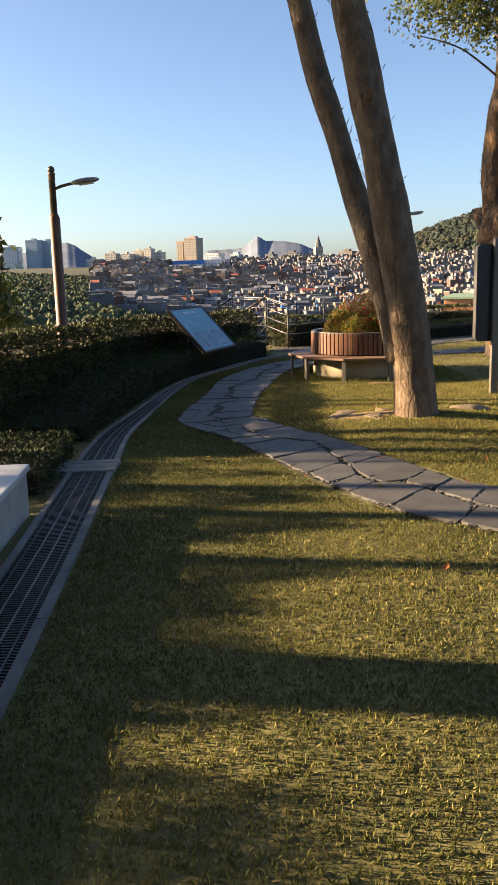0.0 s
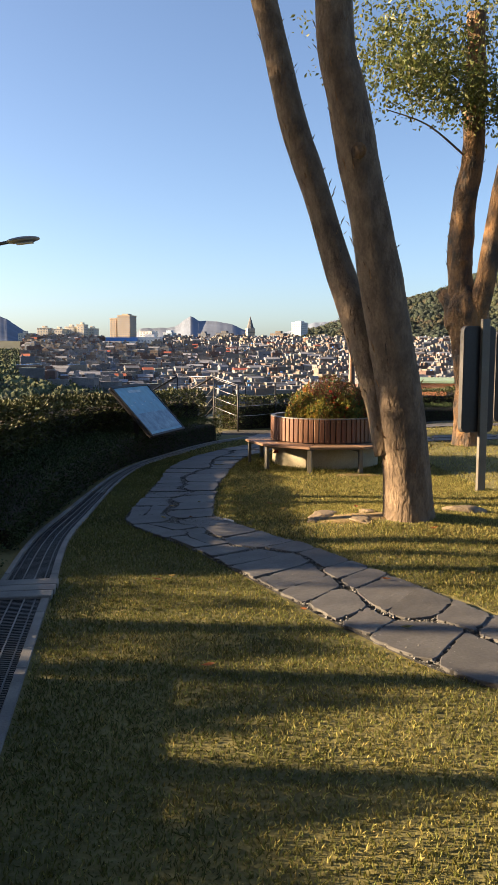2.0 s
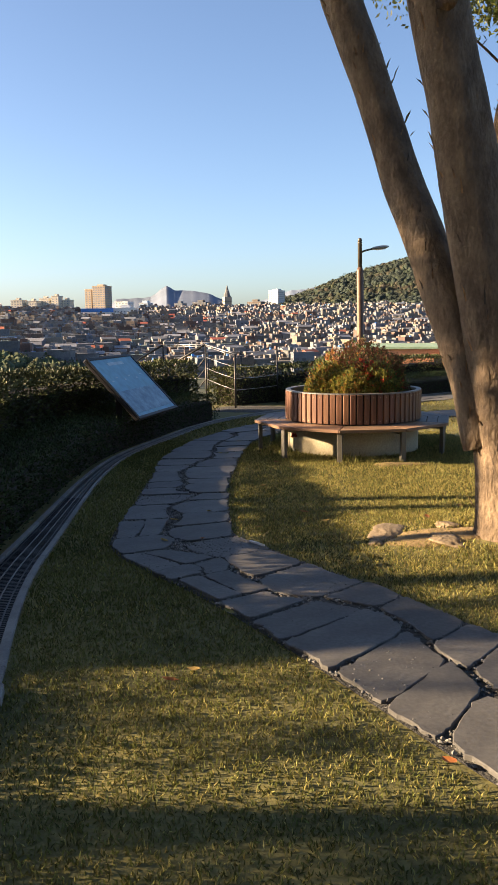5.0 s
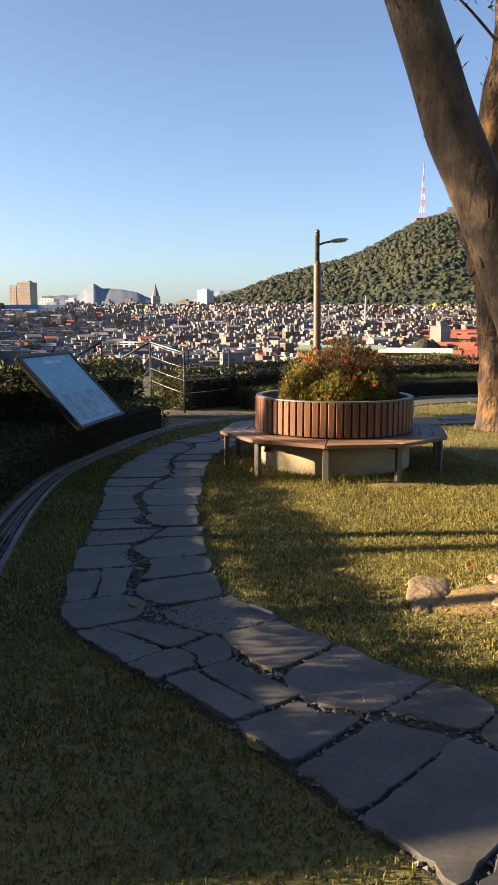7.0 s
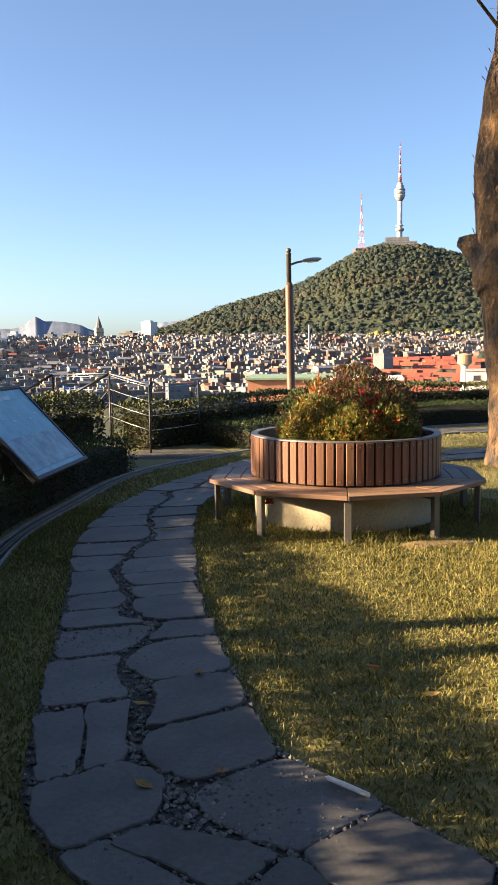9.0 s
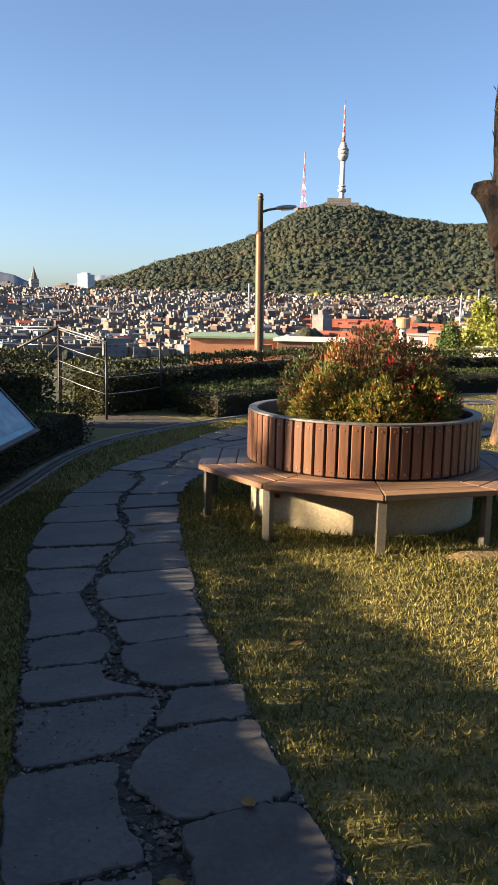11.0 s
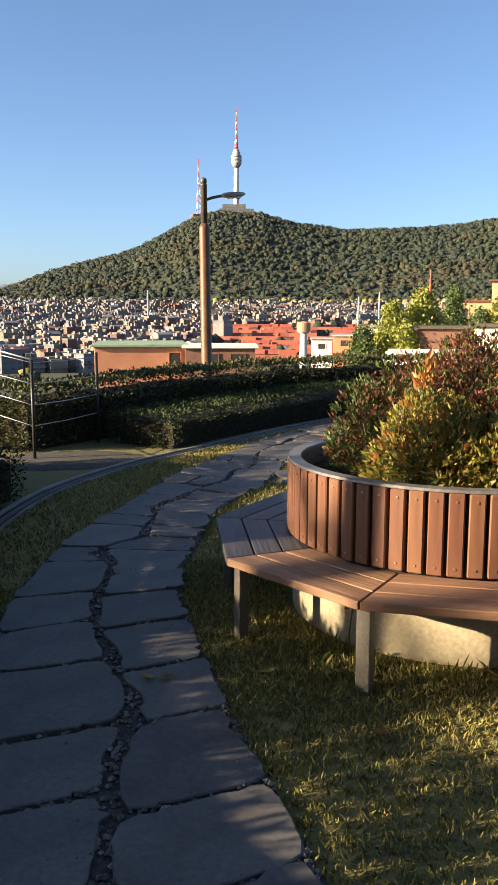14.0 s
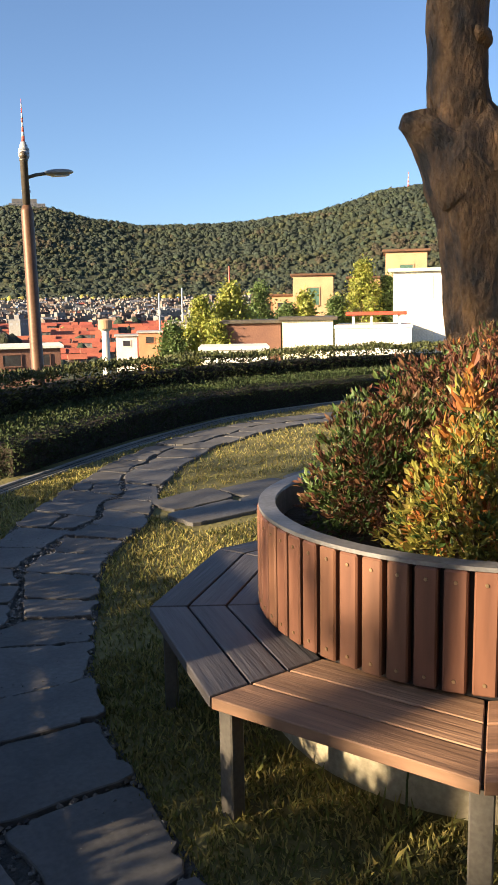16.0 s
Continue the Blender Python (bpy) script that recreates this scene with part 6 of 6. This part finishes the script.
# The dense crowns near the start are added to block sky light
for x, y, r, h, low, spread, count, blobs in (
        (-4.6, 3.30, 0.28, 9.0, 5.2, 3.4, 24000, 16), (-5.0, -1.5, 0.25, 9.0, 5.0, 3.2, 18000, 14), (-11.0, 5.95, 0.12, 8.5, 6.6, 1.5, 9000, 6), (-10.0, 6.80, 0.14, 8.5, 6.6, 1.5, 9000, 6),
        (-12.0, 7.95, 0.12, 9.5, 7.0, 1.5, 9000, 6), (-12.5, 9.6, 0.16, 9.5, 6.4, 1.4, 12000, 7), (-12.5, 10.55, 0.15, 10.5, 5.9, 1.2, 15000, 9), (-11.5, 12.5, 0.14, 10.0, 7.0, 1.1, 9000, 6),
        (-12.5, 19.3, 0.2, 11.5, 5.8, 1.2, 17000, 9), (-3.6, -2.8, 0.24, 10.0, 4.6, 2.8, 30000, 14), (-3.8, 0.9, 0.24, 10.0, 4.6, 2.8, 30000, 14),
        (-5.4, 10.1, 0.10, 6.8, 4.5, 0.9, 1800, 6), (-4.6, 14.24, 0.12, 9.5, 7.6, 0.8, 6000, 5)):
    shade_tree(x, y, r, h, int(abs(x) * 13 + abs(y) * 7), low, spread, count, blobs, 0.24 if count > 23000 else 0.15)
rng = np.random.default_rng(9)
# Unseen hedges added as blockers, their heights set by the lawn's shade edge
west_line = smooth_line([(-9.0, -6.0), (-9.0, 0.0), (-9.1, 4.0), (-9.0, 7.4)], 0.3)
clipped_hedge("tall_hedge", "unseen tall hedge added to shade the lawn's west side", west_line, 0.0, 0.9, lambda f: 3.03, "dark green leaves", 0.09, 420, rng, 0.16, M["hedge_leaf"])
clipped_hedge("streak_shade_hedge", "unseen uneven hedge added for streaks of light on the lawn", smooth_line([(-9.0, 7.5), (-9.0, 8.5), (-9.0, 9.6)], 0.2), 0.0, 0.8, lambda f: 2.56 + 1.6 * min(1.0, max(0.0, f * 4 - 1.6)), "dark green leaves", 0.09, 300, rng, 0.7, M["hedge_leaf"])


# Unseen hedge added only to shade the west side of the bench
clipped_hedge("tall_hedge", "unseen tall hedge added to shade the bench's west seat", smooth_line([(-12.5, 15.2), (-12.5, 16.3), (-12.5, 17.4)], 0.2), 0.0, 0.9, lambda f: 5.05, "dark green leaves", 0.09, 300, rng, 0.3, M["hedge_leaf"])


# ---- unseen plain wall behind the start, added to block sky light ----
bm = bmesh.new()
box(bm, 1.0, -6.2, 3.2, 26, 1.0, 7.4)
tagged(new("wall_south", to_mesh("wall_south", bm, M["kerb"])), "unseen plain grey wall added to block sky light", "wall", kind="structure")


# ---- path: gravel bed, stones, gravel in the joints ----
def build_path():
    path = tagged(new("path"), "path of irregular dark slate stones bedded in black gravel", "path", kind="structure")
    us = np.linspace(0, len(PATH_L) - 1, 200)
    verts, faces = [], []
    for u in us:
        for f in (-0.03, 0.5, 1.03):
            x, y = cross(u, f)
            verts.append((x, y, lz(x, y) + 0.007))
    for i in range(len(us) - 1):
        for k in (0, 1):
            a = i * 3 + k
            faces.append((a, a + 1, a + 4, a + 3))
    part("gravel_bed", mesh_np("gravel_bed", verts, faces, [M["gravel_bed"]]), None, path, "black gravel bed")
    rg = np.random.default_rng(14)
    stones = []

    def stone(poly):
        """One slab with a rounded, slightly wavy outline and a worn edge."""
        p = np.array(poly)
        pts = []
        n = len(p)
        for i in range(n):
            a, b, c = p[i - 1], p[i], p[(i + 1) % n]
            la, lc = np.linalg.norm(a - b), np.linalg.norm(c - b)
            r = min(0.085, la * 0.36, lc * 0.36) * rg.uniform(0.6, 1.2)
            s, e = b + (a - b) / la * r, b + (c - b) / lc * r
            pts += [s, 0.25 * s + 0.5 * b + 0.25 * e, e]
            for t in (0.35, 0.65):
                q = e * (1 - t) + (c + (b - c) / lc * r) * t
                pts.append(q + rg.normal(0, 0.009, 2))
        pts = np.array(pts)
        mid = pts.mean(0)
        z = lz(*mid)
        lift = 0.026 + rg.normal(0, 0.003)
        tilt = rg.normal(0, 0.006, 2)
        bm = bmesh.new()
        rings = []
        for inset, h in ((0.0, -0.02), (0.0, lift - 0.004), (0.005, lift)):
            ring = []
            for q in pts:
                o = mid - q
                q2 = q + o / (np.linalg.norm(o) + 1e-6) * inset
                ring.append(bm.verts.new((q2[0] - mid[0], q2[1] - mid[1], h + (lz(*q2) - z) + tilt @ (q2 - mid))))
            rings.append(ring)
        m = len(pts)
        for r0, r1 in zip(rings, rings[1:]):
            for k in range(m):
                bm.faces.new((r0[k], r0[(k + 1) % m], r1[(k + 1) % m], r1[k]))
        c = bm.verts.new((0, 0, lift + 0.002))
        for k in range(m):
            bm.faces.new((rings[2][k], rings[2][(k + 1) % m], c))
        me = to_mesh("stone", bm, M["slate"])
        ob = new("stone", me)
        ob.parent = path
        ob.matrix_basis = Matrix.Translation((mid[0], mid[1], z))
        stones.append(pts)

    # two staggered columns of slabs with a meandering gravel joint between them
    def middle(u):
        return 0.48 + 0.26 * noise.noise(Vector((u * 1.9, 2.0, 0.5))) + 0.12 * noise.noise(Vector((u * 5.1, 7.0, 0.5)))

    last = len(PATH_L) - 1.02
    for col in (0, 1):
        u = 0.0
        slant = 0.0
        while u < last - 0.35:
            rate = np.linalg.norm(cross(min(u + 0.4, last), 0.5) - cross(u, 0.5)) / min(0.4, last - u)
            w = np.linalg.norm(cr(PATH_L, u) - cr(PATH_R, u))
            u1 = min(u + rg.uniform(0.27, 0.56) / rate, last)
            next_slant = rg.normal(0, 0.045) / rate
            g = rg.uniform(0.008, 0.014) / rate

            def corner(uu, f, sl):
                return cross(min(max(uu + sl * (f - 0.5), 0), last), f)

            def sides(uu):
                m = middle(uu)
                wide = rg.uniform(0.008, 0.045) / w
                over = rg.uniform(-0.035, 0.02) / w
                return (over, m - wide) if col == 0 else (m + wide, 1 - over)
            a0, b0 = sides(u + g)
            am, bm_ = sides((u + u1) / 2)
            a1, b1 = sides(u1 - g)
            pieces = [(0.0, 1.0)]
            if rg.random() < 0.13:
                cut = rg.uniform(0.4, 0.6)
                pieces = [(0.0, cut - 0.02), (cut + 0.02, 1.0)]
            for p0, p1 in pieces:
                def row(uu, lo, hi, sl, reverse=False):
                    fs = [lo + (hi - lo) * (p0 + (p1 - p0) * k) for k in (0.0, 0.5, 1.0)]
                    pts = [corner(uu, q, sl) + rg.normal(0, 0.010, 2) for q in fs]
                    return pts[::-1] if reverse else pts
                mid_r = corner((u + u1) / 2, am + (bm_ - am) * p1, (slant + next_slant) / 2)
                mid_l = corner((u + u1) / 2, am + (bm_ - am) * p0, (slant + next_slant) / 2)
                stone(row(u + g, a0, b0, slant) + [mid_r] + row(u1 - g, a1, b1, next_slant, True) + [mid_l])
            u, slant = u1, next_slant
    # branch behind the bench towards the old tree
    for k in range(7):
        x0 = 3.75 + 0.62 * k
        y0 = 16.12 - 0.03 * k
        for j in range(2):
            yy = y0 + 0.42 * j + rg.normal(0, 0.02)
            xx = x0 + 0.12 * j
            poly = [(xx, yy), (xx + 0.3, yy + rg.normal(0, 0.02)), (xx + 0.585, yy - 0.01), (xx + 0.60, yy + 0.38), (xx + 0.3, yy + 0.39 + rg.normal(0, 0.02)), (xx + 0.02, yy + 0.375)]
            stone(np.array(poly) + rg.normal(0, 0.015, (6, 2)))
    # loose gravel
    n = 22000
    uu = rg.uniform(0.5, 17.5, n)
    ff = rg.uniform(-0.02, 1.02, n)
    p = np.array([cross(a, f) for a, f in zip(uu, ff)])
    tv = np.array([(1, 0, 0), (-1, 0, 0), (0, 1, 0), (0, -1, 0), (0, 0, 1), (0, 0, -1)], float)
    tf = np.array([(0, 2, 4), (2, 1, 4), (1, 3, 4), (3, 0, 4), (2, 0, 5), (1, 2, 5), (3, 1, 5), (0, 3, 5)])
    s = rg.uniform(0.006, 0.015, (n, 1, 1)) * np.array([1, 1, 0.7])
    a = rg.uniform(0, 6.28, n)
    rot = np.zeros((n, 3, 3))
    rot[:, 0, 0], rot[:, 0, 1], rot[:, 1, 0], rot[:, 1, 1], rot[:, 2, 2] = np.cos(a), -np.sin(a), np.sin(a), np.cos(a), 1
    v = np.einsum("nij,nkj->nki", rot, tv[None] * s * rg.uniform(0.7, 1.3, (n, 6, 1)))
    v = v + np.column_stack([p, lawn_z(p[:, 0], p[:, 1]) + 0.012 + rg.uniform(0, 0.006, n)])[:, None, :]
    f = (tf[None] + (np.arange(n) * 6)[:, None, None]).reshape(-1, 3)
    tagged(part("loose_gravel", mesh_np("loose_gravel", v.reshape(-1, 3), f, [M["gravel"]]), None, path, "loose dark gravel in the joints"), kind="stuff")


build_path()


# ---- grass ----
def inside_path(x, y):
    hit = np.zeros(len(x), bool)
    us = np.linspace(0, len(PATH_L) - 1, 260)
    mids = np.array([cross(u, 0.5) for u in us])
    half = np.array([np.linalg.norm(cr(PATH_L, u) - cr(PATH_R, u)) / 2 for u in us])
    for k in range(0, len(x), 20000):
        d = np.hypot(x[k:k + 20000, None] - mids[:, 0], y[k:k + 20000, None] - mids[:, 1])
        hit[k:k + 20000] = (d < half * 0.985).any(1)
    return hit | ((x > 3.7) & (x < 8.2) & (y > 16.0) & (y < 16.95))


def grass():
    rg = np.random.default_rng(77)
    sets = [(240000, (-0.15, 4.6), (0.6, 7.6), 0.022), (210000, (-0.3, 4.6), (7.6, 14.6), 0.026), (70000, (0.2, 4.2), (12.4, 18.6), 0.030), (90000, (2.5, 11.0), (6.0, 20.0), 0.036)]
    nrm = normals_2d(DRAIN)
    allv, allf, base = [], [], 0
    for n, (x0, x1), (y0, y1), size in sets:
        x, y = rg.uniform(x0, x1, n), rg.uniform(y0, y1, n)
        i = np.argmin((x[:, None] - DRAIN[::4, 0]) ** 2 + (y[:, None] - DRAIN[::4, 1]) ** 2, axis=1) * 4
        side = (x - DRAIN[i, 0]) * nrm[i, 0] + (y - DRAIN[i, 1]) * nrm[i, 1]
        ok = (side < -(0.35 * np.interp(y, [7.0, 9.0, 11.6, 13.5], [1.0, 0.78, 0.5, 0.34]) + 0.012)) & ~inside_path(x, y) & (np.hypot(x - CX, y - CY) > R_DRUM) & (np.hypot(x - 2.92, y - 8.68) > 0.30)
        bare = np.exp(-(((x - 2.5) / 0.55) ** 2 + ((y - 8.75) / 0.28) ** 2)) + 0.8 * np.exp(-(((x - 1.22) / 0.10) ** 2 + ((y - 9.35) / 0.22) ** 2))
        ok &= rg.uniform(0, 1, n) > bare * 0.75
        x, y = x[ok], y[ok]
        c = np.column_stack([x, y, lawn_z(x, y) - 0.004])
        tuft = rg.normal(0, 0.45, (len(c), 3)) + (0, 0, 1.0)
        v, f = leaves(c, tuft, size * 1.12, rg, 0.22, 1.0, 0.5)
        allv.append(v)
        allf.append(f + base)
        base += len(v)
    v, f = np.vstack(allv), np.vstack(allf)
    tips = v[f[::2, 0]]
    dry = np.array([noise.noise(Vector((a * 1.6, b * 1.6, 4))) + 0.6 * noise.noise(Vector((a * 7, b * 7, 9))) for a, b, _ in tips[::8]])
    dry = np.repeat(dry, 8)[:len(tips)] + rg.normal(0, 0.35, len(tips))
    # greener near the drain, strawier mid-lawn: shade and sun put into the mix
    # 'worn' rises with y towards the sunlit stretch of lawn
    worn = 0.5 + 0.5 * np.tanh((tips[:, 1] - 7.6) * 1.1)
    dry += (0.12 + 0.26 * worn) * np.tanh((tips[:, 0] - 1.3) * 1.2) - 0.22 * (1 - worn)
    kinds = np.repeat((dry > 0.12).astype(int), 2)
    tagged(new("lawn_grass", mesh_np("lawn_grass", v, f, [M["grass"], M["straw"]], kinds)), "short yellowing zoysia lawn grass", "grass", kind="stuff")
    # long grass round the bench's foot and dry tufts
    n = 1100
    a = rg.uniform(0, 2 * math.pi, n)
    r = R_DRUM + 0.02 + np.abs(rg.normal(0, 0.22, n))
    x, y = CX + np.cos(a) * r, CY + np.sin(a) * r
    clump = np.array([noise.noise(Vector((p * 3.1, q * 3.1, 1))) for p, q in zip(x, y)])
    ok = (clump > -0.05) & ~inside_path(x, y)
    x, y = x[ok], y[ok]
    c = np.column_stack([x, y, lawn_z(x, y)])
    v, f = leaves(c, np.tile([[0.0, 0.0, 1.0]], (len(c), 1)), 0.075, rg, 0.035, 0.9, 0.4)
    tagged(new("long_grass", mesh_np("long_grass", v, f, [M["grass"], M["straw"]], np.arange(len(f)) // 2 % 3 // 2)), "long green grass round the bench's foot", "grass", kind="stuff")


grass()


def fallen_leaf(x, y, rz, m, z=0.02):
    bm = bmesh.new()
    pts = [(-0.035, 0, 0), (-0.012, 0.018, 0.004), (0.015, 0.02, 0.008), (0.04, 0, 0.014), (0.015, -0.02, 0.006), (-0.012, -0.018, 0.003)]
    vs = [bm.verts.new(p) for p in pts]
    mid = [bm.verts.new((-0.01, 0, -0.003)), bm.verts.new((0.015, 0, -0.001))]
    bm.faces.new((vs[0], vs[1], mid[0]))
    bm.faces.new((vs[1], vs[2], mid[1], mid[0]))
    bm.faces.new((vs[2], vs[3], mid[1]))
    bm.faces.new((vs[3], vs[4], mid[1]))
    bm.faces.new((vs[4], vs[5], mid[0], mid[1]))
    bm.faces.new((vs[5], vs[0], mid[0]))
    ob = new("fallen_leaf", to_mesh("fallen_leaf", bm, m))
    ob.matrix_world = pose(x, y, lz(x, y) + z, 0, 0, rz)
    tagged(ob, "dry curled leaf lying on the ground", "leaf", "fallen leaves")


rg = np.random.default_rng(4)
for k in range(34):
    x, y = rg.uniform(0.4, 3.2), rg.uniform(2.5, 13.5)
    if math.hypot(x - CX, y - CY) < R_OUT or math.hypot(x - 2.92, y - 8.7) < 0.4:
        continue
    on_path = bool(inside_path(np.array([x]), np.array([y]))[0])
    fallen_leaf(x, y, rg.uniform(0, 360), M[("leaf_orange", "dry_grass", "leaf_yellow")[k % 3]], 0.034 if on_path else 0.03)
